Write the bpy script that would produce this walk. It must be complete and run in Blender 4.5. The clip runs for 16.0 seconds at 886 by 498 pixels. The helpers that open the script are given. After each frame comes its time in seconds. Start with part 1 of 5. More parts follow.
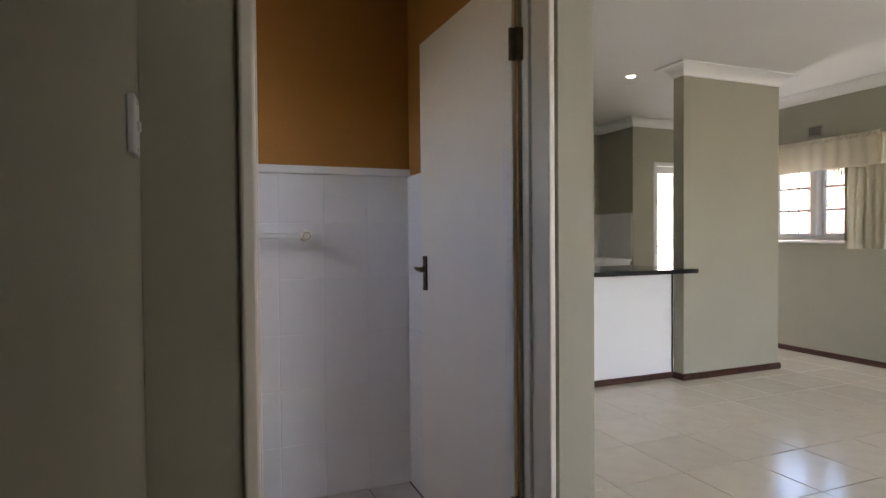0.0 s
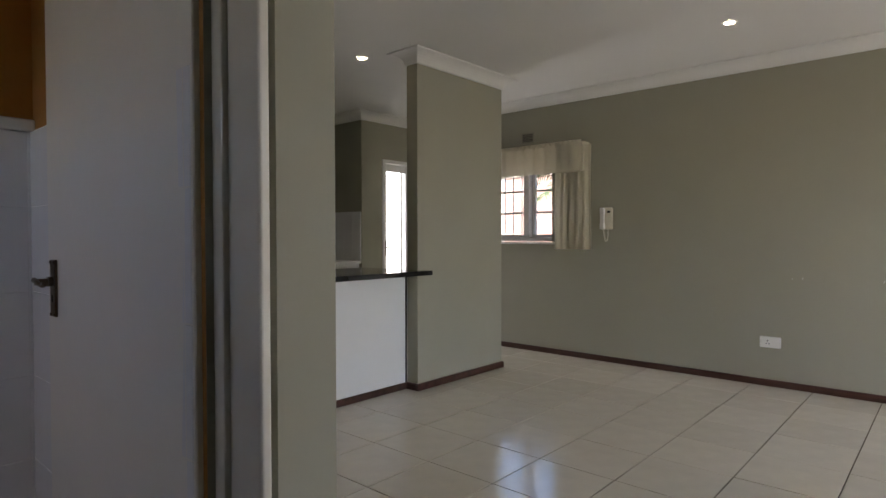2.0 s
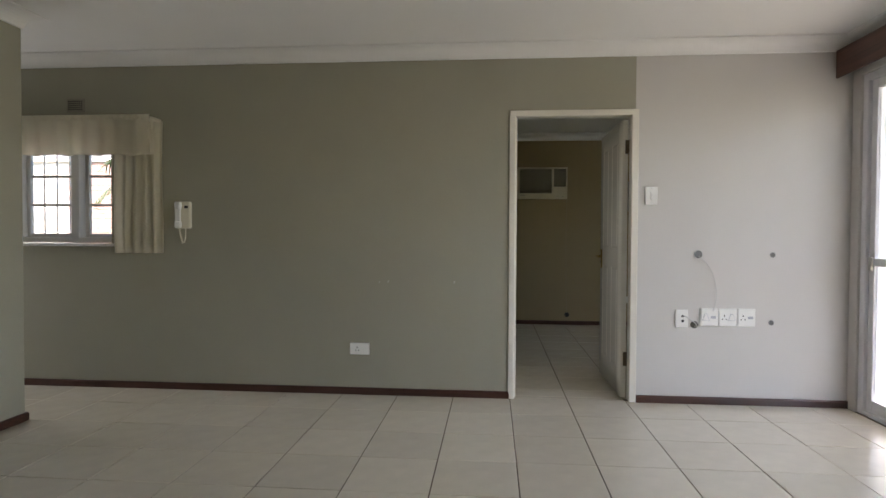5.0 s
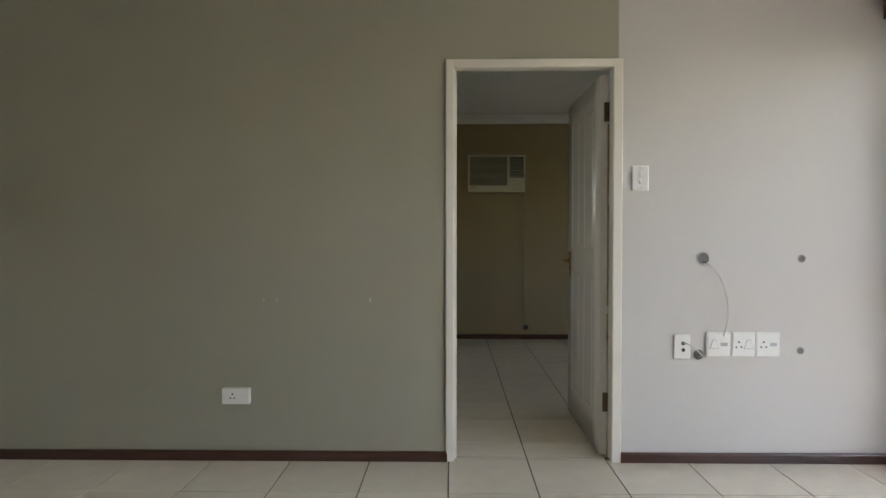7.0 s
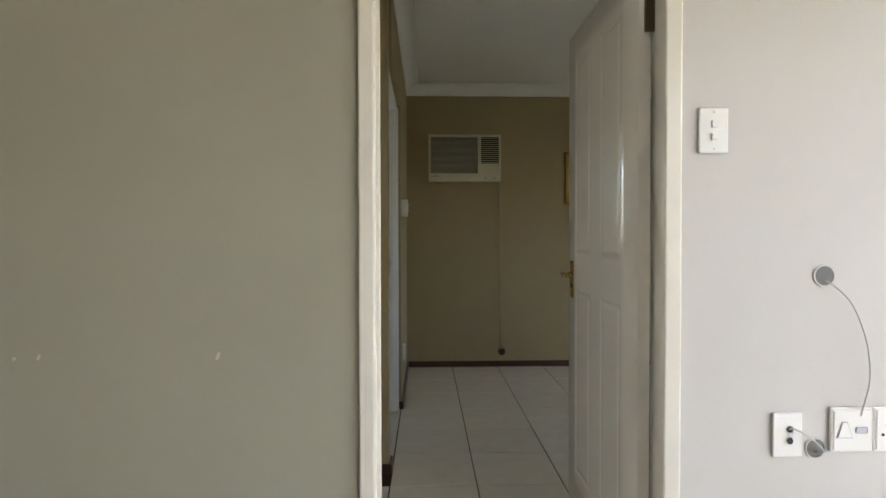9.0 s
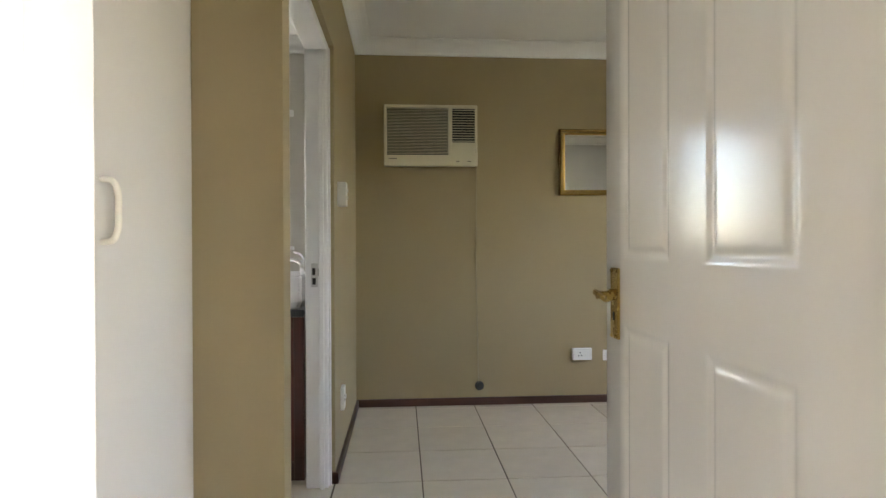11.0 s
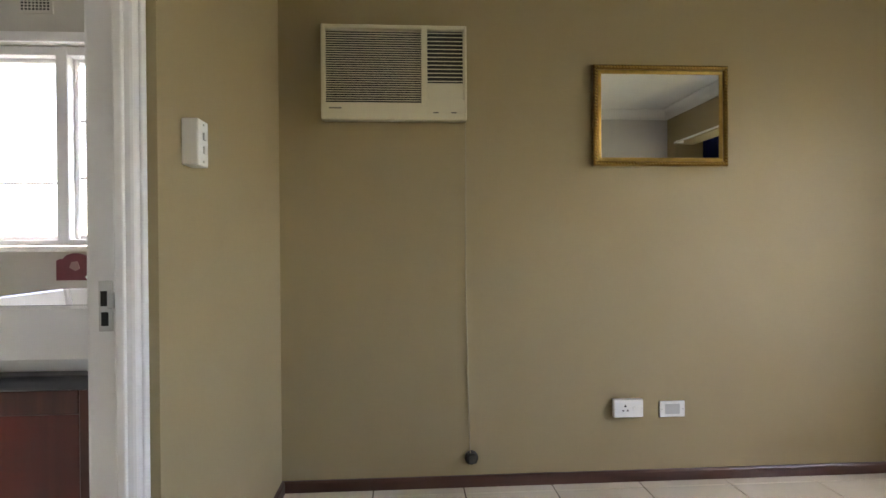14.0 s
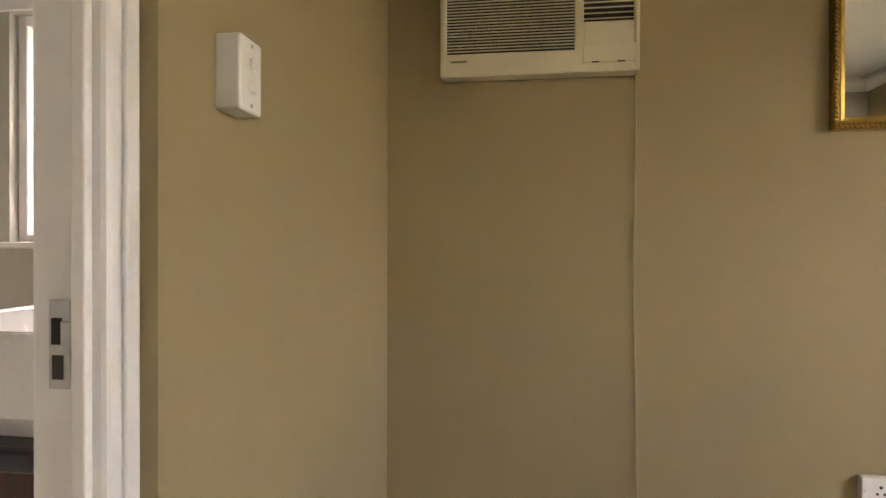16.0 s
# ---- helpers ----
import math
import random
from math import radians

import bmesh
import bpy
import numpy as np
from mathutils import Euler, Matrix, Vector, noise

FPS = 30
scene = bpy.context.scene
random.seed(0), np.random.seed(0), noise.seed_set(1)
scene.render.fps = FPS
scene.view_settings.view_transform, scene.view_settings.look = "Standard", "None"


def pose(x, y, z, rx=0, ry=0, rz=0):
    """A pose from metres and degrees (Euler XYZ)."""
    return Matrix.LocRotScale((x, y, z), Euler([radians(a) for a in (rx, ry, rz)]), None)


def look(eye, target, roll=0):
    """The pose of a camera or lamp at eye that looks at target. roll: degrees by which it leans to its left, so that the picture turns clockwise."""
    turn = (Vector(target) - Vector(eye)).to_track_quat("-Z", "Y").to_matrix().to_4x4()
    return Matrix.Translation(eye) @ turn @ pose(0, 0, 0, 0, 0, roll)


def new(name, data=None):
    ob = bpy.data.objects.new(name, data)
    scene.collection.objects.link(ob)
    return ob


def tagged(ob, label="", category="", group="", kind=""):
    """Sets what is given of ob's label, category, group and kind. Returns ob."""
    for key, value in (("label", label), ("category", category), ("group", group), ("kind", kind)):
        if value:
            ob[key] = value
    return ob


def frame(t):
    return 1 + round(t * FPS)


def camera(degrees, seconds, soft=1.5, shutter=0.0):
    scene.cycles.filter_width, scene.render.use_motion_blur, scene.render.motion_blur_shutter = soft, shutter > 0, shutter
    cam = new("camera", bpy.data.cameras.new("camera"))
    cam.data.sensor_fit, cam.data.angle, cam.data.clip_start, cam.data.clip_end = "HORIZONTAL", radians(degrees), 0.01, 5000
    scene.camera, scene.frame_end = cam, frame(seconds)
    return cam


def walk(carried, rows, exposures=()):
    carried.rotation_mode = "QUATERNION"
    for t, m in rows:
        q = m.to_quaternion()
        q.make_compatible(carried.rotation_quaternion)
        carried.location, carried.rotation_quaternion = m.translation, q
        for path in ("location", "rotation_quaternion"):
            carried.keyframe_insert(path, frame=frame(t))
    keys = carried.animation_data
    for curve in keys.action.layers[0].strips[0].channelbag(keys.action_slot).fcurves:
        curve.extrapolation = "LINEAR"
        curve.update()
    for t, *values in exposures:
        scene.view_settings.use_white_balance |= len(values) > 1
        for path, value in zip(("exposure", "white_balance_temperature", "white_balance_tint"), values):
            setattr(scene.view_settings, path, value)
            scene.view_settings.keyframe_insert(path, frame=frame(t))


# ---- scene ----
cam = camera(74.5, 16.0)
PATH = [
    (0, (0.319, 0.860, 1.189), (1.062, 2.717, 1.146), -0.5),
    (0.5, (0.459, 1.062, 1.167), (1.391, 2.831, 1.124), -0.4),
    (1, (0.617, 1.211, 1.167), (1.685, 2.902, 1.124), -0.3),
    (1.5, (0.699, 1.357, 1.163), (1.948, 2.918, 1.119), -0.2),
    (2, (0.721, 1.461, 1.162), (2.218, 2.787, 1.122), -0.1),
    (2.5, (0.786, 1.505, 1.146), (2.467, 2.588, 1.109), 0.0),
    (3, (0.863, 1.533, 1.147), (2.668, 2.395, 1.114), 0.0),
    (3.5, (0.900, 1.616, 1.162), (2.798, 2.246, 1.127), 0.2),
    (4, (0.999, 1.647, 1.177), (2.951, 2.081, 1.140), 0.3),
    (4.5, (1.203, 1.609, 1.176), (3.183, 1.891, 1.135), 0.3),
    (4.7, (1.33, 1.592, 1.186), (3.316, 1.823, 1.143), 0.3),
    (7, (2.754, 1.419, 1.177), (4.753, 1.449, 1.135), -0.0),
    (7.5, (3.086, 1.395, 1.176), (5.085, 1.392, 1.131), -0.1),
    (8, (3.459, 1.324, 1.186), (5.458, 1.305, 1.141), -0.1),
    (8.5, (3.816, 1.295, 1.17), (5.815, 1.258, 1.132), -0.0),
    (9, (4.146, 1.264, 1.174), (6.145, 1.204, 1.138), -0.1),
    (11.3, (5.495, 1.081, 1.117), (7.49, 0.939, 1.108), -0.2),
    (11.5, (5.586, 1.06, 1.112), (7.581, 0.922, 1.103), -0.3),
    (12, (5.828, 1.03, 1.136), (7.823, 0.887, 1.123), -0.3),
    (12.5, (6.074, 0.986, 1.126), (8.069, 0.841, 1.114), -0.3),
    (13, (6.298, 0.909, 1.133), (8.294, 0.775, 1.12), -0.3),
    (13.5, (6.548, 0.883, 1.126), (8.543, 0.749, 1.116), -0.4),
    (14, (6.774, 0.868, 1.123), (8.77, 0.738, 1.109), -0.4),
    (14.5, (7.004, 0.871, 1.121), (9.0, 0.751, 1.108), -0.5),
    (15, (7.174, 0.878, 1.12), (9.173, 0.831, 1.103), -0.5),
    (15.5, (7.33, 0.911, 1.116), (9.329, 0.988, 1.112), -0.6),
    (16, (7.44, 0.951, 1.117), (9.42, 1.229, 1.107), 0.1),
]
EXPOSURES = [(0.0, 3.45, 6900, 20), (1.0, 3.0, 6900, 19), (1.5, 2.8, 6850, 18), (2.5, 2.52, 6850, 18), (3.5, 2.55, 6800, 15), (4.5, 2.45, 6800, 15), (7.0, 2.46, 6850, 13), (8.0, 2.8, 6900, 13), (9.0, 3.12, 6950, 14), (10.3, 3.8, 7000, 16), (11.3, 4.25, 7000, 18), (12.5, 4.3, 6950, 19), (14.5, 4.28, 7350, 22), (16.0, 4.3, 8850, 27)]
walk(cam, [(t, look(eye, target, roll)) for t, eye, target, roll in PATH], EXPOSURES)
SKY, SUN, SLIDE_W, BED_W, WC_W, BATH_W = 0.15, 4.0, 2.2, 0.7, 0.12, 8.0

# ---- world, sun and large lights ----
world = bpy.data.worlds.new("sky")
scene.world = world
world.use_nodes = True
wnt = world.node_tree
sky = wnt.nodes.new("ShaderNodeTexSky")
sky.sky_type, sky.sun_disc = "NISHITA", False
sky.sun_elevation, sky.sun_rotation = radians(53), radians(-125)
wnt.links.new(sky.outputs[0], wnt.nodes["Background"].inputs[0])
wnt.nodes["Background"].inputs[1].default_value = SKY

sun_data = bpy.data.lights.new("sun", "SUN")
sun_data.energy, sun_data.angle, sun_data.color = SUN, radians(2), (1.0, 0.95, 0.88)
sun = new("sun", sun_data)
sun.matrix_world = look((0, 0, 20), (9.96, 7.0, 4.0))


def opening_light(name, at, target, w, h, watts, color, spread=180):
    d = bpy.data.lights.new(name, "AREA")
    d.shape, d.size, d.size_y, d.energy, d.color = "RECTANGLE", w, h, watts, color
    d.spread = radians(spread)
    ob = new(name, d)
    ob.matrix_world = look(at, target)
    return ob


opening_light("daylight_sliding_door", (3.9, -1.12, 1.15), (3.9, 2.0, 0.7), 3.4, 2.1, SLIDE_W, (1.0, 0.99, 0.97))
opening_light("daylight_bedroom_window", (7.75, -3.05, 2.3), (9.4, -1.0, 0.35), 1.3, 0.5, BED_W, (0.92, 0.97, 1.0), 90)

# fill lamp added to brighten the toilet, set in an invented window
opening_light("toilet_fill_light", (-0.42, 2.95, 1.75), (0.35, 3.6, 0.5), 0.5, 0.5, WC_W, (1.0, 0.98, 0.98), 100)
opening_light("daylight_bathroom_window", (10.4, 2.42, 2.62), (8.8, 2.2, 0.8), 0.9, 0.5, BATH_W, (0.95, 0.97, 1.0))

opening_light("daylight_back_door", (5.522, 6.60, 1.06), (5.522, 4.0, 1.06), 0.42, 1.9, 1.6, (0.95, 0.98, 1.0), 150)

# ---- materials ----


def mat(name, color, rough=0.5, metal=0.0, var=0.08, scale=6.0, bump=0.0, bump_scale=60.0, spec=0.5, coat=0.0, random_amount=0.0, rough_var=0.0):
    m = bpy.data.materials.new(name)
    m.use_nodes = True
    nt = m.node_tree
    b = nt.nodes["Principled BSDF"]
    b.inputs["Roughness"].default_value = rough
    b.inputs["Metallic"].default_value = metal
    b.inputs["Specular IOR Level"].default_value = spec
    b.inputs["Coat Weight"].default_value = coat
    tc = nt.nodes.new("ShaderNodeTexCoord")
    n1 = nt.nodes.new("ShaderNodeTexNoise")
    n1.inputs["Scale"].default_value, n1.inputs["Detail"].default_value = scale, 4.0
    n2 = nt.nodes.new("ShaderNodeTexNoise")
    n2.inputs["Scale"].default_value, n2.inputs["Detail"].default_value = scale * 0.13, 2.0
    mix = nt.nodes.new("ShaderNodeMath")
    mix.operation = "ADD"
    for n in (n1, n2):
        nt.links.new(tc.outputs["Object"], n.inputs["Vector"])
    nt.links.new(n1.outputs["Fac"], mix.inputs[0])
    nt.links.new(n2.outputs["Fac"], mix.inputs[1])
    ramp = nt.nodes.new("ShaderNodeMapRange")
    ramp.inputs["From Min"].default_value, ramp.inputs["From Max"].default_value = 0.6, 1.4
    ramp.inputs["To Min"].default_value, ramp.inputs["To Max"].default_value = 1 - var, 1 + var
    nt.links.new(mix.outputs[0], ramp.inputs["Value"])
    col = nt.nodes.new("ShaderNodeVectorMath")
    col.operation = "SCALE"
    col.inputs[0].default_value = color
    last = ramp.outputs[0]
    if random_amount:
        info = nt.nodes.new("ShaderNodeObjectInfo")
        rr = nt.nodes.new("ShaderNodeMapRange")
        rr.inputs["To Min"].default_value, rr.inputs["To Max"].default_value = 1 - random_amount, 1 + random_amount
        mul = nt.nodes.new("ShaderNodeMath")
        mul.operation = "MULTIPLY"
        nt.links.new(info.outputs["Random"], rr.inputs["Value"])
        nt.links.new(rr.outputs[0], mul.inputs[0])
        nt.links.new(last, mul.inputs[1])
        last = mul.outputs[0]
    nt.links.new(last, col.inputs["Scale"])
    nt.links.new(col.outputs[0], b.inputs["Base Color"])
    if rough_var:
        rv = nt.nodes.new("ShaderNodeMapRange")
        rv.inputs["From Min"].default_value, rv.inputs["From Max"].default_value = 0.6, 1.4
        rv.inputs["To Min"].default_value, rv.inputs["To Max"].default_value = max(rough - rough_var, 0.02), rough + rough_var
        nt.links.new(mix.outputs[0], rv.inputs["Value"])
        nt.links.new(rv.outputs[0], b.inputs["Roughness"])
    if bump:
        nb = nt.nodes.new("ShaderNodeTexNoise")
        nb.inputs["Scale"].default_value, nb.inputs["Detail"].default_value = bump_scale, 3.0
        nt.links.new(tc.outputs["Object"], nb.inputs["Vector"])
        bp = nt.nodes.new("ShaderNodeBump")
        bp.inputs["Strength"].default_value, bp.inputs["Distance"].default_value = bump, 0.01
        nt.links.new(nb.outputs["Fac"], bp.inputs["Height"])
        nt.links.new(bp.outputs["Normal"], b.inputs["Normal"])
    return m


def wood(name, dark, light, rough=0.35, along="X", scale=3.0):
    m = mat(name, light, rough, var=0.1)
    nt = m.node_tree
    b = nt.nodes["Principled BSDF"]
    tc = nt.nodes.new("ShaderNodeTexCoord")
    mp = nt.nodes.new("ShaderNodeMapping")
    s = {"X": (0.6, 14, 14), "Y": (14, 0.6, 14), "Z": (14, 14, 0.6)}[along]
    mp.inputs["Scale"].default_value = s
    nz = nt.nodes.new("ShaderNodeTexNoise")
    nz.inputs["Scale"].default_value, nz.inputs["Detail"].default_value, nz.inputs["Distortion"].default_value = scale, 6.0, 0.6
    cr = nt.nodes.new("ShaderNodeValToRGB")
    cr.color_ramp.elements[0].color, cr.color_ramp.elements[0].position = (*dark, 1), 0.3
    cr.color_ramp.elements[1].color, cr.color_ramp.elements[1].position = (*light, 1), 0.7
    nt.links.new(tc.outputs["Object"], mp.inputs["Vector"])
    nt.links.new(mp.outputs[0], nz.inputs["Vector"])
    nt.links.new(nz.outputs["Fac"], cr.inputs["Fac"])
    nt.links.new(cr.outputs["Color"], b.inputs["Base Color"])
    return m


def glow(name, color, strength):
    m = bpy.data.materials.new(name)
    m.use_nodes = True
    b = m.node_tree.nodes["Principled BSDF"]
    b.inputs["Base Color"].default_value = (*color, 1)
    b.inputs["Emission Color"].default_value = (*color, 1)
    b.inputs["Emission Strength"].default_value = strength
    return m


def glass_material(name, rough=0.0):
    m = bpy.data.materials.new(name)
    m.use_nodes = True
    b = m.node_tree.nodes["Principled BSDF"]
    b.inputs["Base Color"].default_value = (0.97, 0.98, 0.98, 1)
    b.inputs["Roughness"].default_value = rough
    b.inputs["Transmission Weight"].default_value = 1.0
    b.inputs["IOR"].default_value = 1.1
    return m


OLIVE = mat("olive_grey_wall_paint", (0.355, 0.341, 0.270), 0.62, var=0.05, scale=2.0, bump=0.06, bump_scale=45, spec=0.3)
WARM_WHITE = mat("warm_white_wall_paint", (0.58, 0.555, 0.53), 0.6, var=0.03, scale=2.0, bump=0.04, bump_scale=45, spec=0.3)
TAN = mat("tan_wall_paint", (0.345, 0.275, 0.155), 0.55, var=0.05, scale=2.0, bump=0.05, bump_scale=45, spec=0.3)
ORANGE = mat("orange_wall_paint", (0.38, 0.175, 0.043), 0.6, var=0.07, scale=2.5, bump=0.15, bump_scale=45, spec=0.3)
BATH_PAINT = mat("pale_grey_wall_paint", (0.55, 0.53, 0.47), 0.6, var=0.05, scale=2.0, bump=0.12, bump_scale=45, spec=0.3)
BAY_FLOOR = mat("pale_bay_floor_tile", (0.5, 0.46, 0.40), 0.3, var=0.06, scale=5)
CEILING = mat("white_ceiling_paint", (0.80, 0.79, 0.77), 0.8, var=0.03, scale=1.5, bump=0.05, bump_scale=30)
CORNICE = mat("white_cornice_paint", (0.80, 0.79, 0.77), 0.6, var=0.03)
FRAME_PAINT = mat("cream_gloss_frame_paint", (0.74, 0.70, 0.62), 0.3, var=0.04, scale=8, bump=0.05, bump_scale=25)
WHITE_FRAME = mat("white_gloss_frame_paint", (0.80, 0.79, 0.78), 0.3, var=0.03, scale=8, bump=0.04, bump_scale=25)
DOOR_PAINT = mat("white_gloss_door_paint", (0.83, 0.80, 0.74), 0.17, var=0.03, scale=4, bump=0.03, bump_scale=30)
WARD_PAINT = mat("white_wardrobe_paint", (0.62, 0.585, 0.52), 0.4, var=0.03, scale=3, bump=0.03, bump_scale=20)
TILE = mat("cream_glazed_floor_tile", (0.73, 0.665, 0.54), 0.185, var=0.07, scale=9, bump=0.012, bump_scale=14, spec=1.0, random_amount=0.04, rough_var=0.04)
GROUT = mat("brown_grout", (0.10, 0.072, 0.052), 0.85, var=0.2, scale=20)
WHITE_TILE = mat("white_glazed_wall_tile", (0.78, 0.78, 0.79), 0.16, var=0.02, scale=5, bump=0.01, bump_scale=12, random_amount=0.015)
PALE_GROUT = mat("pale_grout", (0.77, 0.77, 0.77), 0.8, var=0.06, scale=20)
SKIRT = wood("dark_red_brown_skirting_wood", (0.035, 0.014, 0.010), (0.085, 0.032, 0.022), 0.35, "Y", 2.0)
BROWN_WOOD = wood("brown_pelmet_wood", (0.05, 0.02, 0.012), (0.11, 0.045, 0.028), 0.4, "X", 2.0)
MAHOGANY = wood("dark_mahogany_wood", (0.035, 0.008, 0.006), (0.085, 0.022, 0.015), 0.3, "Z", 2.0)
MAHOGANY_PANEL = wood("red_mahogany_panel_wood", (0.075, 0.009, 0.005), (0.115, 0.016, 0.010), 0.3, "Z", 1.2)
SLATE = mat("dark_slate_top", (0.035, 0.036, 0.045), 0.3, var=0.2, scale=20)
GRANITE = mat("black_polished_granite", (0.025, 0.026, 0.028), 0.08, var=0.5, scale=90, spec=0.6)
LAMINATE = mat("white_panel_paint", (0.80, 0.80, 0.80), 0.4, var=0.02, scale=3)
PLASTIC = mat("white_moulded_plastic", (0.80, 0.79, 0.76), 0.3, var=0.02, scale=12)
CREAM_PLASTIC = mat("cream_aged_plastic", (0.70, 0.655, 0.53), 0.4, var=0.05, scale=8)
AC_PLASTIC = mat("aged_ivory_plastic", (0.66, 0.60, 0.44), 0.42, var=0.05, scale=7)
# DARK: shade of holes and recesses put into colour; also dark plinth and strip
DARK = mat("near_black_shade_and_trim", (0.02, 0.018, 0.016), 0.7, var=0.2, scale=20)
BLACK_PLASTIC = mat("black_plastic", (0.03, 0.028, 0.026), 0.45, var=0.2, scale=30)
BRASS = mat("worn_brass", (0.52, 0.36, 0.12), 0.26, 1.0, var=0.15, scale=25, bump=0.02, bump_scale=80, rough_var=0.1)
BRONZE = mat("dark_bronze_metal", (0.16, 0.12, 0.085), 0.38, 1.0, var=0.2, scale=30)
STEEL = mat("brushed_steel", (0.55, 0.54, 0.52), 0.32, 1.0, var=0.1, scale=40)
CHROME = mat("polished_chrome", (0.85, 0.85, 0.86), 0.06, 1.0, var=0.02)
GOLD = mat("gilt_frame_wood", (0.43, 0.285, 0.085), 0.33, 0.85, var=0.25, scale=40, bump=0.1, bump_scale=120)
GOLD_DARK = mat("dark_gilt_beading", (0.24, 0.14, 0.035), 0.4, 0.8, var=0.4, scale=60, bump=0.3, bump_scale=90)
MIRROR = mat("mirror_silver", (0.86, 0.87, 0.86), 0.01, 1.0, var=0.01)
CLOTH = mat("cream_curtain_cloth", (0.84, 0.80, 0.69), 0.9, var=0.06, scale=14, bump=0.15, bump_scale=220, spec=0.1)
BLUE_CLOTH = mat("royal_blue_curtain_cloth", (0.015, 0.025, 0.16), 0.85, var=0.15, scale=14, bump=0.15, bump_scale=200, spec=0.15)
PORCELAIN = mat("white_glazed_porcelain", (0.82, 0.82, 0.82), 0.1, var=0.01, coat=0.3)
ALU = mat("white_coated_aluminium", (0.70, 0.69, 0.72), 0.35, var=0.03, scale=10)
PLAQUE = mat("dark_red_glazed_plaque", (0.17, 0.035, 0.05), 0.35, var=0.2, scale=30)
VENT_CLAY = mat("grey_vent_paint", (0.30, 0.28, 0.23), 0.7, var=0.1, scale=20)
BRICK = mat("pink_face_brick", (0.43, 0.275, 0.225), 0.85, var=0.15, scale=18, bump=0.3, bump_scale=60, random_amount=0.16)
MORTAR = mat("pale_mortar", (0.56, 0.52, 0.47), 0.9, var=0.1, scale=20)
ROOF = mat("grey_roof_tile", (0.20, 0.18, 0.17), 0.8, var=0.2, scale=12)
PLASTER = mat("pale_yellow_plaster", (0.62, 0.58, 0.44), 0.85, var=0.06, scale=3, bump=0.2, bump_scale=30)
PAVING = mat("pale_paved_ground", (0.34, 0.31, 0.27), 0.85, var=0.18, scale=3, bump=0.2, bump_scale=20)
LAWN = mat("dry_green_lawn_grass", (0.10, 0.105, 0.045), 0.9, var=0.35, scale=8, bump=0.4, bump_scale=60)
LEAF = mat("green_palm_leaf", (0.055, 0.10, 0.03), 0.5, var=0.3, scale=5)
BARK = mat("grey_brown_palm_bark", (0.16, 0.12, 0.09), 0.9, var=0.3, scale=10, bump=0.4, bump_scale=25)
GLASS = glass_material("clear_window_glass")
LAMP_GLOW = glow("warm_lit_lamp", (1.0, 0.86, 0.62), 14.0)

nt = CLOTH.node_tree
principled = nt.nodes["Principled BSDF"]
through_light = nt.nodes.new("ShaderNodeBsdfTranslucent")
through_light.inputs["Color"].default_value = (0.92, 0.89, 0.80, 1)
blend = nt.nodes.new("ShaderNodeMixShader")
blend.inputs[0].default_value = 0.7
nt.links.new(principled.outputs[0], blend.inputs[1])
nt.links.new(through_light.outputs[0], blend.inputs[2])
nt.links.new(blend.outputs[0], nt.nodes["Material Output"].inputs["Surface"])

# ---- mesh helpers ----


def add_box(bm, x0, x1, y0, y1, z0, z1, bevel=0.0, seg=2):
    got = bmesh.ops.create_cube(bm, size=1.0, matrix=Matrix.Translation(((x0 + x1) / 2, (y0 + y1) / 2, (z0 + z1) / 2)) @ Matrix.Diagonal((x1 - x0, y1 - y0, z1 - z0, 1)))
    if bevel:
        vs = set(got["verts"])
        es = [e for e in bm.edges if e.verts[0] in vs and e.verts[1] in vs]
        bmesh.ops.bevel(bm, geom=es, offset=bevel, segments=seg, affect="EDGES", profile=0.5)
    return bm


def box(x0, x1, y0, y1, z0, z1, bevel=0.0, seg=2):
    return add_box(bmesh.new(), x0, x1, y0, y1, z0, z1, bevel, seg)


def add_tube(bm, points, radius, seg=10, radii=None):
    pts = [Vector(p) for p in points]
    rings = []
    up = Vector((0.13, 0.31, 0.94)).normalized()
    for i, p in enumerate(pts):
        d = (pts[min(i + 1, len(pts) - 1)] - pts[max(i - 1, 0)]).normalized()
        a = d.cross(up).normalized()
        b = d.cross(a).normalized()
        r = radii[i] if radii else radius
        rings.append([bm.verts.new(p + (a * math.cos(2 * math.pi * k / seg) + b * math.sin(2 * math.pi * k / seg)) * r) for k in range(seg)])
    for r0, r1 in zip(rings, rings[1:]):
        for k in range(seg):
            bm.faces.new((r0[k], r0[(k + 1) % seg], r1[(k + 1) % seg], r1[k]))
    bm.faces.new(rings[0])
    bm.faces.new(list(reversed(rings[-1])))
    return bm


def tube(points, radius, seg=10, radii=None):
    return add_tube(bmesh.new(), points, radius, seg, radii)


def smooth_path(points, n=8):
    pts = [Vector(p) for p in points]
    ext = [pts[0] * 2 - pts[1]] + pts + [pts[-1] * 2 - pts[-2]]
    out = []
    for i in range(1, len(ext) - 2):
        p0, p1, p2, p3 = ext[i - 1:i + 3]
        for k in range(n):
            t = k / n
            out.append(0.5 * ((2 * p1) + (p2 - p0) * t + (2 * p0 - 5 * p1 + 4 * p2 - p3) * t * t + (3 * p1 - p0 - 3 * p2 + p3) * t ** 3))
    return out + [pts[-1]]


